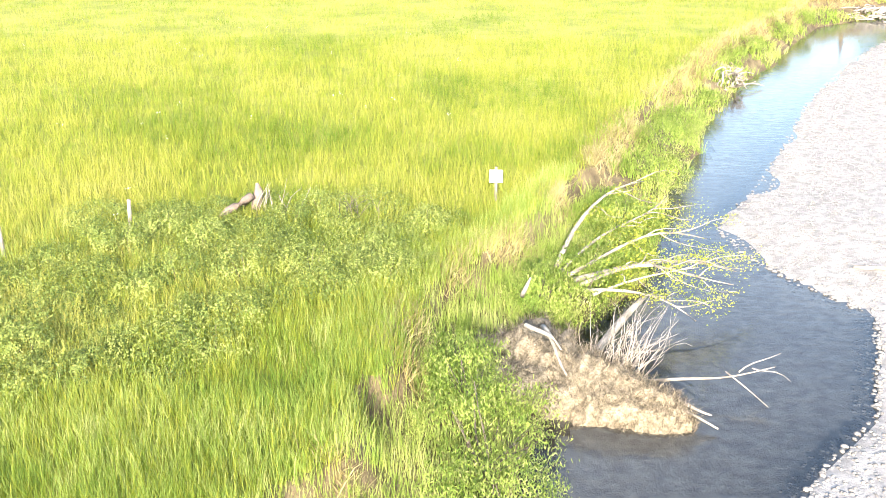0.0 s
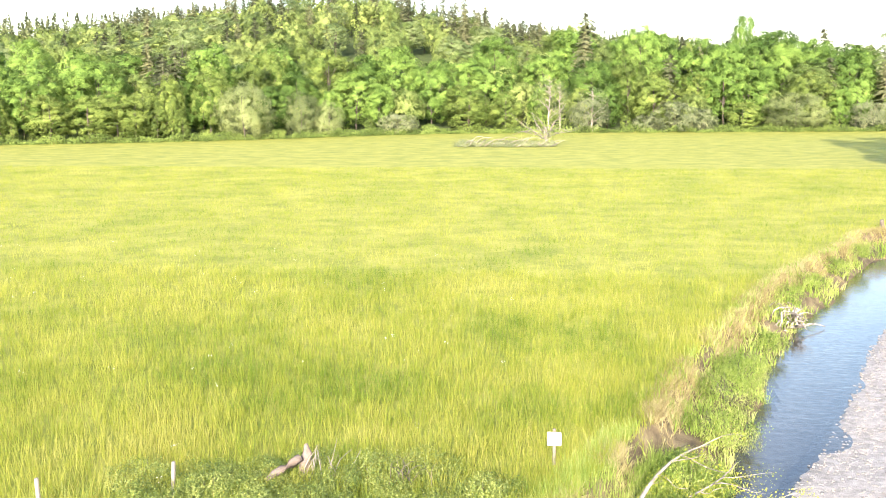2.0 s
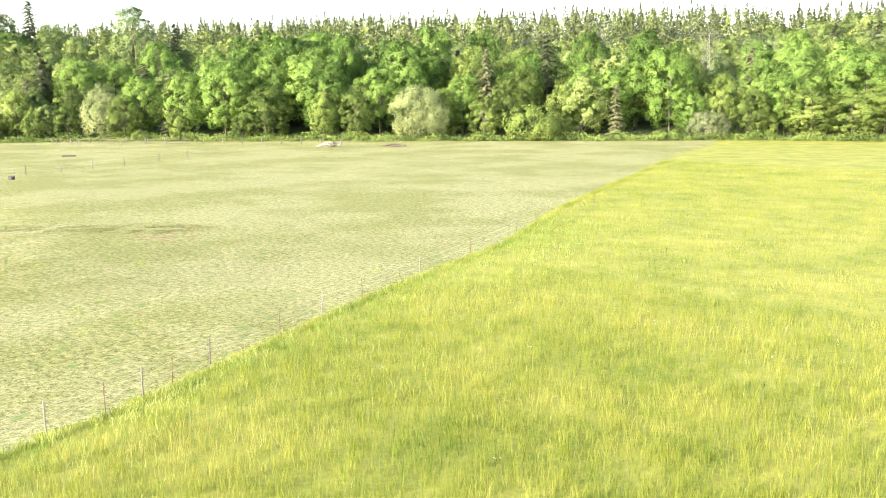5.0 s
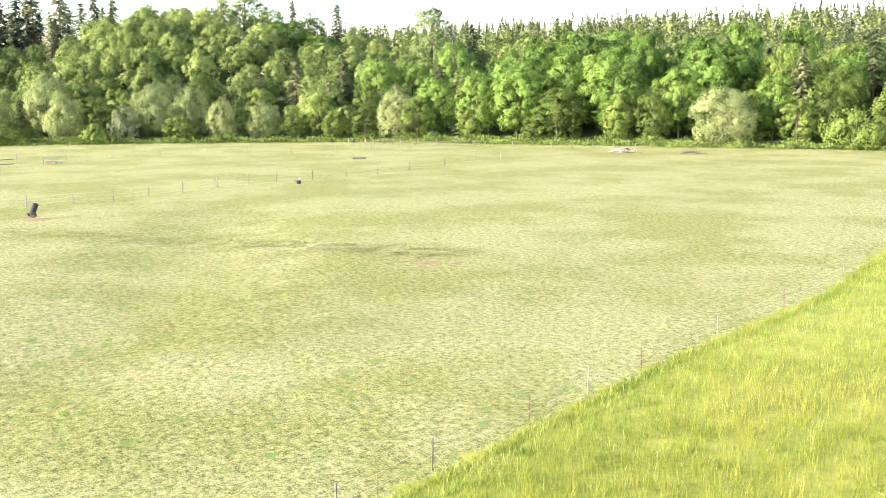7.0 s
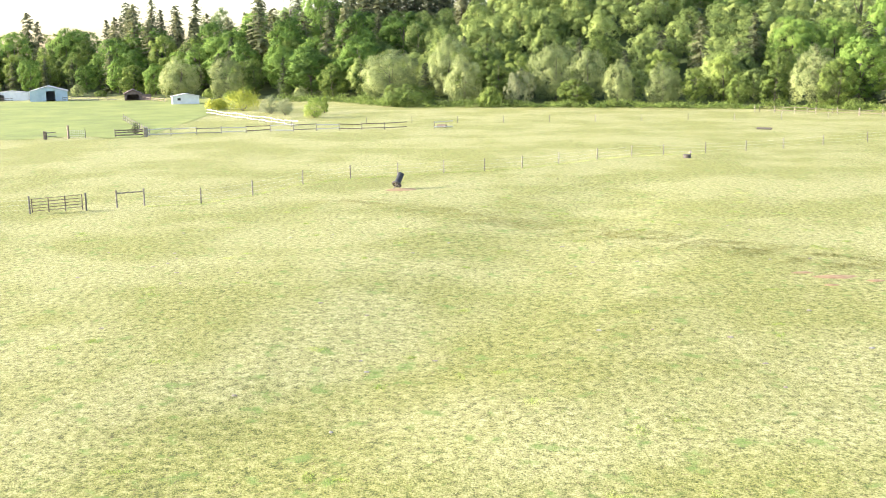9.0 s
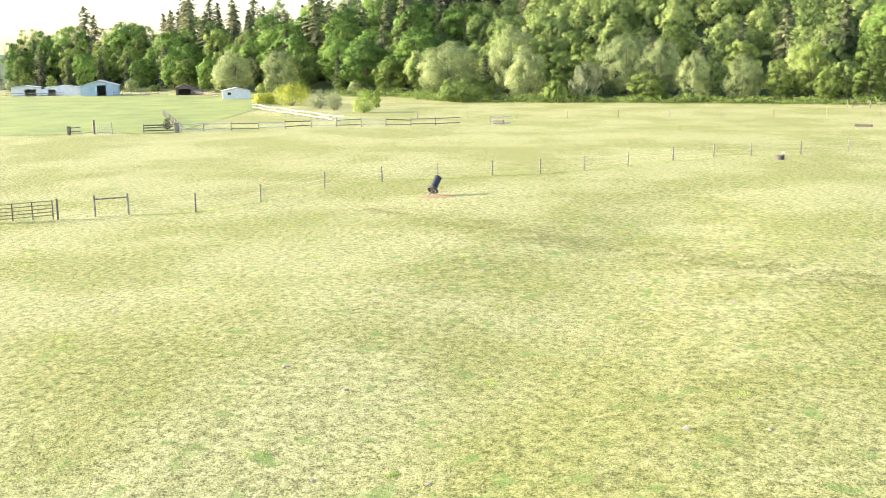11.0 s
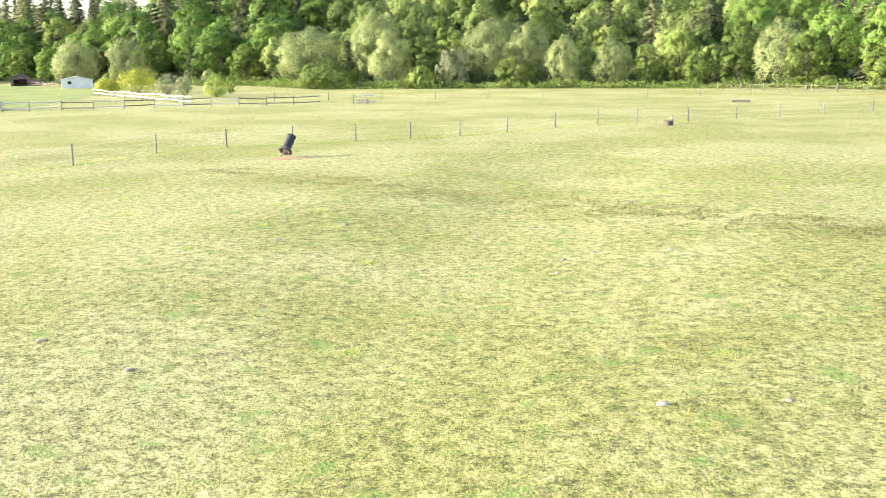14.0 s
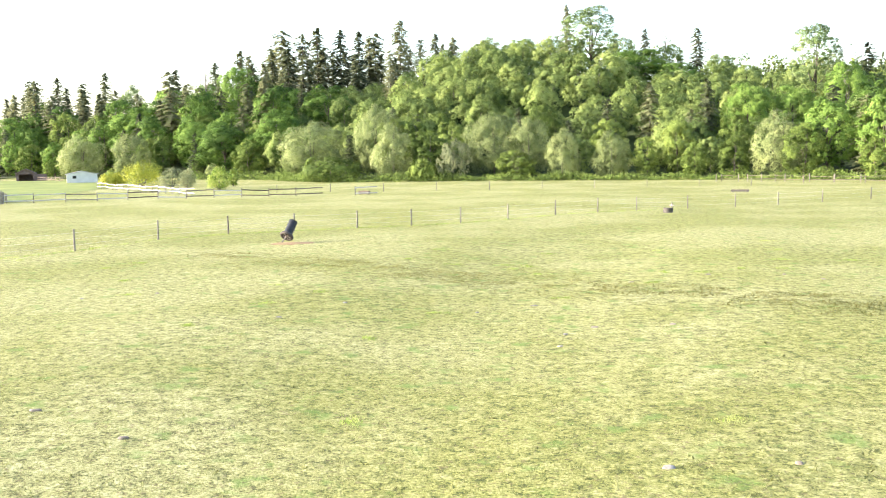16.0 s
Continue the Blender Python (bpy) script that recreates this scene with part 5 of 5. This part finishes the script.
        vs = [bm.verts.new((xx, s * (d / 2 - t / 2) + dy, zz)) for dy in (-t / 2, t / 2) for xx, zz in ((-w / 2, h), (w / 2, h), (0, h + rise))]
        for q in ((0, 1, 2), (5, 4, 3), (0, 3, 4, 1), (1, 4, 5, 2), (2, 5, 3, 0)):
            bm.faces.new([vs[i] for i in q])
        part("gable_wall", bm, M[wall], ob)
        for k in range(int(w / 0.9)):
            bm = bmesh.new()
            xx = -w / 2 + 0.45 + k * 0.9
            if not (s == -1 and door and abs(xx - door[0]) < door[1] / 2 + .1):
                box(bm, xx - .03, s * (d / 2 + .012) - .012, 0, xx + .03, s * (d / 2 + .012) + .012, h - .05)
                part("batten", bm, M[wall], ob)
            else:
                bm.free()
    bm = bmesh.new()
    gable(bm, w, d, h, rise)
    part("roof", bm, M[roof], ob)
    bm = bmesh.new()
    box(bm, -w / 2 + t, -d / 2 + t, -.05, w / 2 - t, d / 2 - t, .02)
    part("floor", bm, M["dark_inside"], ob)
    if door:
        bm = bmesh.new()
        box(bm, dx + dw / 2 + .05, -d / 2 - .12, .1, dx + dw / 2 + .05 + dw, -d / 2 - .05, dh, .01)
        leaf = part("door", bm, M[wall], ob)
        bm = bmesh.new()
        box(bm, dx + dw / 2 + .15, -d / 2 - .17, 1.0, dx + dw / 2 + .2, -d / 2 - .12, 1.3, .005)
        part("handle", bm, M["steel"], leaf)
    for wx, wz, ww, wh in window:
        bm = bmesh.new()
        box(bm, wx - ww / 2, -d / 2 - .05, wz, wx + ww / 2, -d / 2 - .005, wz + wh, .01)
        win = part("window", bm, M["white_paint"], ob)
        bm = bmesh.new()
        box(bm, wx - ww / 2 + .08, -d / 2 - .06, wz + .08, wx + ww / 2 - .08, -d / 2 - .051, wz + wh - .08)
        part("pane", bm, M["dark_inside"], win)
    return ob


shed(-358, -81, 106, 10.8, 11, 3.1, 1.5, "blue_metal", "roof_metal", "pale blue metal barn with an open sliding door", (0.6, 2.6, 3.2), name="barn")
shed(-322, -31.5, 104, 7.3, 5.5, 2.1, 0.75, "shed_wall", "roof_metal", "white farm shed with a low pale roof", window=((-1.8, 1.0, 1.0, .8),))
shed(-352, -53.5, 104, 5.0, 4.5, 2.2, 1.2, "red_wood", "shingle", "small open wooden shed with a dark shingled roof", (0, 3.6, 1.9))
shed(-363, -106, 106, 8.0, 7, 2.6, 0.5, "shed_wall", "roof_metal", "low open-fronted shed with a pale metal roof", (1.5, 3.4, 2.1))
shed(-366, -95.5, 106, 10.5, 6, 2.4, 0.6, "shed_wall", "roof_metal", "low white shed with a shallow metal roof", (-3.2, 2.2, 1.9))
rail_run(spaced((-352, -75), (-350, -58), 6), (0.5, 1.1), ("post_wood",), "farmyard fence", "grey farmyard rail fence panel", rail_h=0.14)
rail_run(spaced((-350, -50), (-330, -38), 7), (0.5, 1.0), ("dark_wood",), "farmyard fence", "brown farmyard rail fence panel", rail_h=0.14)
rail_run(spaced((-352, -125), (-352, -90), 10), (0.5, 1.1), ("post_wood",), "farmyard fence", "grey farmyard rail fence panel", rail_h=0.14)


# ---- shrubs in the paddock and by the river ----
def shrub(name, label, x, y, w, h, mat, seed, n=900, size=0.12, stems=7, leaf=0.6, up=0.2, group="shrubs", fork=0.2):
    r = np.random.default_rng(seed)
    ob = tagged(new(name), label, "shrub", group)
    z = ground_z(x, y)
    ob.matrix_basis = pose(x, y, z, 0, 0, seed * 37 % 360)
    q, d, cs = lobed(r, 10, w, 0.05, h, n, 1.1, 0.42)
    q = q + r.normal(0, 0.055 * w, q.shape) * [1, 1, 0.8]
    q[:, 2] = np.abs(q[:, 2]) * h / q[:, 2].max()
    v, f, nn = cards(q, d + r.normal(0, .35, d.shape), size, r, leaf, up)
    put("leaves", leafy_mesh("leaves", v, f, nn, M[mat]), ob)
    for k in range(stems):
        bm = bmesh.new()
        tip = cs[k % len(cs)]
        tube(bm, bent((0, 0, -.1), tip, 4, h * .05, seed + k), [h * .014, h * .012, h * .009, h * .006, h * .003], 5)
        part("stem", bm, M["bark"], ob)
    return ob


for k, (x, y, w, h) in enumerate(((-278, -9.0, 8.5, 5.6), (-286, -16.5, 6.0, 2.9))):
    shrub("broom_bush", "yellow flowering broom bush beside the white fence", x, y, w, h, "yellow_leaf", 700 + k, 3200, 0.15)
for k, (x, y, w, h) in enumerate(((-263, -0.6, 4.6, 4.2), (-255, 3.4, 3.4, 3.9))):
    shrub("grey_bush", "grey-green bush behind the white paddock fence", x, y, w, h, "pale_leaf", 710 + k, 2000, 0.13)
for k, (x, y, w, h) in enumerate(((-245, 10.6, 4.2, 4.4), (-262, 11.6, 1.6, 3.8))):
    shrub("young_tree", "small pale leafed young tree in the paddock", x, y, w, h, "grass_green", 720 + k, 2600, 0.13)
shrub("young_tree", "small dark young tree among the paddock rails", -203, -16.5, 1.2, 1.9, "needles", 730, 500, 0.12)

# Willow shoots on the bank.
for k, (x, y, w, h) in enumerate(((0.2, 17.6, 3.0, 2.3), (-0.3, 19.4, 2.2, 1.8), (0.5, 15.6, 2.6, 2.0), (2.0, 25.6, 3.0, 1.7), (1.2, 24.9, 2.0, 1.5), (3.4, 28.4, 2.6, 1.6), (2.6, 27.0, 2.2, 1.5), (3.9, 31.5, 2.6, 1.5),
                                  (5.6, 37.0, 2.8, 1.6), (6.4, 41.0, 2.8, 1.6), (7.4, 44.5, 2.4, 1.3), (9.4, 50.5, 2.0, 1.0), (12.0, 60.5, 2.6, 1.1), (14.0, 64.5, 2.4, 1.1), (17.0, 70.5, 2.6, 1.1), (20.0, 77.0, 2.8, 1.2), (0.0, 13.0, 2.6, 1.8))):
    shrub("willow_shrub", "young bright green willow shrub on the river bank", x, y, w, h, "grass_green", 800 + k, int((2000 + 1100 * w) * (1 if y < 45 else .45)), 0.048 if y < 45 else .06, 12, 0.24, 0.55, "bank shrubs")
# Shrubs where the meadow meets the river bend.
for k, (x, y, w, h) in enumerate(((36, 100, 8, 2.5), (44, 110, 9, 3), (52, 122, 9, 4), (47, 135, 10, 4), (40, 92, 5, 2), (60, 130, 9, 5))):
    shrub("bank_thicket", "dense green thicket where the river bends", x, y, w, h, "bramble_leaf", 830 + k, 5000, 0.13, 9, 0.6, 0.1, "thickets by the bend")

# Bramble and nettle patch.
r_b = random.Random(77)
spots = []
for k in range(700):
    x, y = r_b.uniform(-15, -1.6), r_b.uniform(16.6, 30.6)
    u = (x + 8.3) / 6.6
    lo, hi = 16.9 + 2.6 * abs(u + .2) + (3.2 if x > -5.5 else 0), 29.9 - 1.6 * abs(u - .4) - (5.0 if x < -11.5 else 1.0 if x < -9 else 0)
    if lo < y < hi and all(math.dist((x, y), s) > 0.80 for s in spots):
        spots.append((x, y))
for k, (x, y) in enumerate(spots):
    shrub("bramble_bush", "tangled green bramble bush with dull older leaves", x, y, r_b.uniform(1.2, 2.3), r_b.uniform(0.45, 1.1), "bramble_leaf", 900 + k, 2600, 0.027, 4, 0.6, 0.0, "bramble patch")

# The half-dead tree in the meadow, with its broken boughs on the grass.
old = tagged(new("half_dead_tree"), "half-dead old tree with bare grey boughs and broken limbs", "tree")
ox, oy = -6.0, 214.0
oz = ground_z(ox, oy)
old_limbs = [arc((ox, oy, oz - .2), (ox - .5, oy, oz + 4), .1, 5, .5, .32, 1, .2)]
for k in range(26):
    a, L = r_b.uniform(0, 6.28), r_b.uniform(2.5, 8.5)
    s = (ox - .5 + r_b.uniform(-.6, .6), oy, oz + r_b.uniform(1.0, 4.2))
    old_limbs.append(arc(s, (s[0] + L * math.cos(a), s[1] + L * .6 * math.sin(a), oz + r_b.uniform(2, 7.5)), .5, 6, .12, .025, 30 + k, .7))
for k, (pts, radii) in enumerate(old_limbs):
    bm = bmesh.new()
    tube(bm, pts, radii, 6, .15)
    part("limb" if k else "trunk", bm, M["post_wood"], old, smooth=True)
leafpts = np.array([np.array(p) + r_.normal(0, .8, 3) for pts, _ in old_limbs[1:] for p in pts[2:] for _k in range(9)])
v, f, nn = cards(leafpts, r_.normal(0, 1, leafpts.shape) + [0, -.6, .5], 0.17, r_, 0.6)
put("leaves", leafy_mesh("leaves", v, f, nn, M["alder_leaf"]), old)
boughs = [arc((-24 + k * 1.1, 210 + r_b.uniform(-1.5, 1.5), .3), (-21 + k * 1.1 + r_b.uniform(-2, 2), 210 + r_b.uniform(-2, 2), r_b.uniform(.5, 2.6)), .5, 5, .12, .03, 60 + k, .5) for k in range(18)]
stick_thing("broken_boughs", "grey broken boughs lying on the meadow", "branch", boughs, "dead_wood", sides=5, partname="bough")
for k in range(6):
    shrub("regrowth_bush", "pale regrowth bush under the half-dead tree", -23 + 3.4 * k, 210.5 + (k % 2), 4.5, 1.8, "pale_leaf", 860 + k, 900, .15, 4, group="regrowth")


# ---- bare earth, dung and flowers in the pasture ----
def patch(name, x, y, rx, ry, mat, label, seed, kind=""):
    """A thin uneven skin of earth on the turf."""
    n, vs, fs = 22, [], []
    for j in range(5):
        for i in range(n):
            a = 2 * math.pi * i / n
            k = j / 4 * (1 + .3 * noise.noise(Vector((math.cos(a) * 1.3, math.sin(a) * 1.3, seed))))
            xx, yy = x + rx * k * math.cos(a), y + ry * k * math.sin(a)
            vs.append((xx, yy, .03 + .02 * (1 - j / 4) - (.06 if j == 4 else 0)))
    vs = np.array(vs)
    vs[:, 2] += land(vs[:, 0], vs[:, 1])
    for j in range(4):
        for i in range(n):
            fs.append((j * n + i, j * n + (i + 1) % n, (j + 1) * n + (i + 1) % n, (j + 1) * n + i))
    return tagged(new(name, raw_mesh(name, vs, fs, M[mat], True)), label, "earth" if kind else "dung", "" if kind else "dung pats", kind)


patch("bare_earth", -123.8, 27.6, 1.3, 1.7, "red_earth", "trodden reddish earth round the feeder", 1, "structure")
for k, (x, y, rx, ry) in enumerate(((-82.6, 51.6, .55, 1.4), (-83.8, 50.3, .3, .7), (-81.4, 53.4, .3, .6), (-80.6, 50.6, .25, .5))):
    patch("bare_earth", x, y, rx, ry, "red_earth", "trodden reddish earth in the pasture", 2 + k, "structure")

# ---- loose ground cover ----
def in_view_spots(n, x0, x1, y0, y1, r, keep):
    x, y = r.uniform(x0, x1, n), r.uniform(y0, y1, n)
    k = keep(x, y)
    return x[k], y[k]


def grass(name, label, x, y, height, width, lean, mat, per, spread, r, lift=0.0, single=False, soft=False):
    """Tufts of blades as one mesh; soft ones lie low and are shaded like a mat."""
    z = land(x, y) + lift
    base = np.repeat(np.stack([x, y, z], 1), per, 0) + np.concatenate([r.normal(0, spread, (len(x) * per, 2)), np.zeros((len(x) * per, 1))], 1)
    h = np.repeat(height, per)
    v, f = blades(base, h, np.full(len(base), width), lean, r, single)
    me = leafy_mesh(name, v, f, unit(np.array([0, 0, 1.0]) + r.normal(0, .45, v.shape)), M[mat]) if soft else raw_mesh(name, v, f, M[mat])
    return tagged(new(name, me), label, "grass", kind="stuff")


rg = np.random.default_rng(3)
mow = lambda y: np.interp(y, MOW_Y, MOW_X)
bnk = lambda y: np.interp(y, BANK_Y, BANK_X)
# Tall meadow grass, thinner with distance.
x, y = in_view_spots(84000, -50, 18, 10, 62, rg, lambda x, y: (x > mow(y) + .2) & (x < bnk(y) + .1) & (rg.uniform(0, 1, len(x)) < np.exp(-np.maximum(0, np.hypot(x, y) - 24) / 26)))
grass("tall_grass", "tall uncut meadow grass, yellow-green with pale heads", x, y, .62 * np.clip((x - mow(y)) / 3, .3, 1) * (0.85 + .3 * rg.random(len(x))), .013, .5, "grass_tall", 7, .14, rg)
x, y = in_view_spots(70000, -110, 60, 34, 150, rg, lambda x, y: (x > mow(y) + .3) & (x < bnk(y) - .2))
grass("tall_grass", "tall uncut meadow grass farther out", x, y, np.full(len(x), .42), .028, .6, "grass_tall", 5, .3, rg, single=True)
# Lush grass on the near bank and round the brambles.
x, y = in_view_spots(30000, -16, 6, 2, 34, rg, lambda x, y: (x < np.interp(y, LEFT_Y, LEFT_X) - .2) & (x > -14) & ((x > bnk(y) - 1.0) | (y < 27)) & ((x > -3.4) | (y < 17.5) | (y > 29.5) | (rg.random(len(x)) < .25)) & ((np.abs(x - bnk(y) - .12) > .22) | (waves(x, y, 2.4, 31) < .22)))
grass("bank_grass", "lush long green grass by the river", x, y, .40 + .22 * rg.random(len(x)), .010, .45, "grass_green", 9, .10, rg)
x, y = in_view_spots(30000, 2, 40, 30, 100, rg, lambda x, y: (x < np.interp(y, LEFT_Y, LEFT_X) - .1) & (x > bnk(y) - .4) & (waves(x, y, 1.6, 12) > -.3))
grass("bank_grass", "green grass growing down the eroded bank", x, y, np.full(len(x), .5), .04, .8, "grass_green", 4, .12, rg)
yb = rg.uniform(12, 92, 13000)
xb = bnk(yb) + rg.normal(.1, .30, 13000)
k_ = waves(xb, yb, 1.1, 22) > np.where(yb < 34, -.25, -.4)
xb, yb = xb[k_], yb[k_]
grass("dry_grass", "dry straw-coloured grass overhanging the bank", xb, yb, np.full(len(xb), .38), .022, 1.6, "grass_dry", 3, .06, rg)
# Meadow fringe along the mowing line.
yb = rg.uniform(15, 150, 9000) ** 1.0
xb = mow(yb) + np.abs(rg.normal(0, .3, 9000))
grass("meadow_fringe", "upright grass along the mowing line", xb, yb, np.full(9000, .2), .022, .7, "grass_tall", 2, .2, rg)
x, y = in_view_spots(44000, -72, -28, 10, 84, rg, lambda x, y: (x > mow(y) + .1) & (rg.uniform(0, 1, len(x)) < np.exp(-(x - mow(y)) / 4) * (.6 + .6 * waves(x, y, 2.5, 41))))
grass("edge_grass", "greener long grass beside the mowing line", x, y, .25 + .25 * rg.random(len(x)), .02, .8, "grass_green", 6, .16, rg)
# Short grazed turf in low tufts, densest under the low end of the flight.
x, y = in_view_spots(52000, -112, -60, 0, 62, rg, lambda x, y: (x < mow(y) - .3) & (rg.uniform(0, 1, len(x)) < np.exp(-np.maximum(0, np.hypot(x + 57, y - 31) - 14) / 13)))
grass("short_turf", "short grazed pasture turf in small tufts", x, y, .018 + .03 * rg.random(len(x)) ** 2, .02, 1.7, "grass_short", 8, .07, rg, single=True, soft=True)
x, y = in_view_spots(7000, -150, -36, -10, 90, rg, lambda x, y: (x < mow(y) - .3))
grass("short_turf", "scattered tussocks of grazed pasture turf", x, y, .03 + .05 * rg.random(len(x)) ** 2, .035, 1.4, "grass_short", 7, .09, rg, single=True, soft=True)
c = np.stack([rg.uniform(-120, -54, 70), rg.uniform(4, 58, 70)], 1)
c = c[c[:, 0] < mow(c[:, 1]) - 2]
pts = np.repeat(c, 34, 0) + rg.normal(0, .20, (len(c) * 34, 2)) * np.repeat(rg.uniform(.4, 1.7, (len(c), 2)), 34, 0)
grass("lush_tussocks", "lush green tussocks in the pasture", pts[:, 0], pts[:, 1], np.full(len(pts), .065), .02, 1.0, "grass_green", 4, .05, rg, single=True)
# Longer grass left standing along the pasture fence, and browner turf in the old channel.
fence = [(-115.2, 5.5)] + WIRE_POSTS[1:14]
pts = np.concatenate([np.array(p) + (np.array(q_) - np.array(p)) * rg.random((130, 1)) + rg.normal(0, .10, (130, 2)) for p, q_ in zip(fence, fence[1:])])
grass("fence_line_grass", "longer grass left along the pasture fence", pts[:, 0], pts[:, 1], np.full(len(pts), .13), .025, .9, "grass_green", 2, .07, rg, single=True)
t_ = rg.random(4200)
bx = np.interp(t_, [0, .2, .4, .6, .8, 1], [-118, -109, -102, -95, -89, -85]) + rg.normal(0, 1.6, 4200)
by = np.interp(t_, [0, .2, .4, .6, .8, 1], [22, 31.6, 39.6, 46, 51.7, 55.6]) + rg.normal(0, 1.6, 4200)
k_ = waves(bx, by, .9, 18) > -.1
grass("dry_turf", "browner grazed turf in the old river channel", bx[k_], by[k_], .05 + .03 * rg.random(k_.sum()), .03, 1.5, "grass_olive", 5, .2, rg, single=True, soft=True)
bx, by = rg.normal(-126, 4.0, 420), rg.normal(12, 2.4, 420)
grass("dry_turf", "reddish brown turf beside the pasture fence", bx, by, .04 + .03 * rg.random(420), .03, 1.5, "grass_olive", 5, .15, rg, single=True, soft=True)
# Low green growth along the foot of the wood.
ed = np.concatenate([along_edge(dd, 1.0, 300 + k) for k, dd in enumerate((-1, 0, 1.5))])
ed = ed[(ed[:, 0] > -330) & (ed[:, 0] < 110)]
q = np.repeat(np.concatenate([ed, land(ed[:, 0], ed[:, 1])[:, None]], 1), 40, 0)
q = q + np.stack([rg.normal(0, .9, len(q)), rg.normal(0, .9, len(q)), rg.uniform(0.1, 2.4, len(q)) * (0.6 + 0.4 * np.sin(q[:, 0] * .5) * np.sin(q[:, 1] * .37))], 1)
v, f, nn = cards(q, np.tile([0, -.5, .7], (len(q), 1)) + rg.normal(0, .4, q.shape), .20, rg, .7, .2)
tagged(new("woodland_undergrowth", leafy_mesh("woodland_undergrowth", v, f, nn, M["alder_leaf"])), "low green undergrowth along the foot of the wood", "undergrowth", kind="stuff")

# White flowers in the meadow.
x, y = in_view_spots(70, -48, -2, 24, 70, rg, lambda x, y: x > mow(y) + 1)
q = np.stack([x, y, land(x, y) + .68], 1)
q = np.repeat(q, 4, 0) + rg.normal(0, .06, (len(q) * 4, 3))
v, f, nn = cards(q, np.tile([0, 0, 1.0], (len(q), 1)), .024, rg, .9)
tagged(new("white_flowers", raw_mesh("white_flowers", v, f, M["white_flower"])), "small white flower heads scattered in the meadow", "flowers", kind="stuff")

# Dung pats and pale dried ones.
for k in range(46):
    x, y = rg.uniform(-104, -58), rg.uniform(8, 54)
    if x < mow(y) - 2:
        pale = k % 3 == 0
        patch("dung_pat", x, y, rg.uniform(.07, .13), rg.uniform(.08, .17), "pale_dung" if pale else "dung", "dried pale cow pat on the turf" if pale else "dark cow pat on the turf", 50 + k)

# Cobbles of the gravel bar.
stone_meshes = []
for k in range(6):
    bm = bmesh.new()
    bmesh.ops.create_icosphere(bm, subdivisions=1, radius=1)
    for v_ in bm.verts:
        v_.co *= 1 + .22 * noise.noise(v_.co * 1.5 + Vector((k * 9, 0, 0)))
        v_.co.z *= .55
        v_.co.y *= .8
    stone_meshes.append(mesh_of("stone", bm, M["stone"], True))
gravel_bar = tagged(new("gravel_bar"), "pale river gravel bar of rounded cobbles", "gravel", kind="structure")
ys = rg.uniform(14, 33, 900)
xs = np.interp(ys, RIGHT_Y, RIGHT_X) + np.abs(rg.normal(0, .9, 900)) - .25
near = np.argsort(xs - np.interp(ys, RIGHT_Y, RIGHT_X))[:300]
for k, i in enumerate(near):
    s = rg.uniform(.045, .10)
    o = put("stone", stone_meshes[k % 6], gravel_bar, pose(xs[i], ys[i], float(land(xs[i:i + 1], ys[i:i + 1])[0]) + s * .1, 0, 0, rg.uniform(0, 360)) @ Matrix.Scale(s, 4))
ico = [[tuple(v_.co) for v_ in me.vertices] for me in stone_meshes]
tri = [[tuple(p.vertices) for p in me.polygons] for me in stone_meshes]
n = 16000
ys = 14 + 76 * rg.random(n) ** 1.7
xs = np.interp(ys, RIGHT_Y, RIGHT_X) + 17 * rg.random(n) ** 1.3 - .5
zs = land(xs, ys)
V, F, base = [], [], 0
for i in range(n):
    k = i % 6
    a, s = rg.uniform(0, 6.28), rg.uniform(.03, .068) * (1 + .012 * max(0, ys[i] - 30))
    R = np.array([[math.cos(a), -math.sin(a), 0], [math.sin(a), math.cos(a), 0], [0, 0, 1]])
    V.append(np.array(ico[k]) @ R.T * s + [xs[i], ys[i], zs[i] + s * .12])
    F += [(a_ + base, b_ + base, c_ + base) for a_, b_, c_ in tri[k]]
    base += len(ico[k])
rest = put("cobbles", raw_mesh("cobbles", np.concatenate(V), F, M["stone"], True), gravel_bar)
tagged(rest, "rounded grey cobbles", kind="stuff")
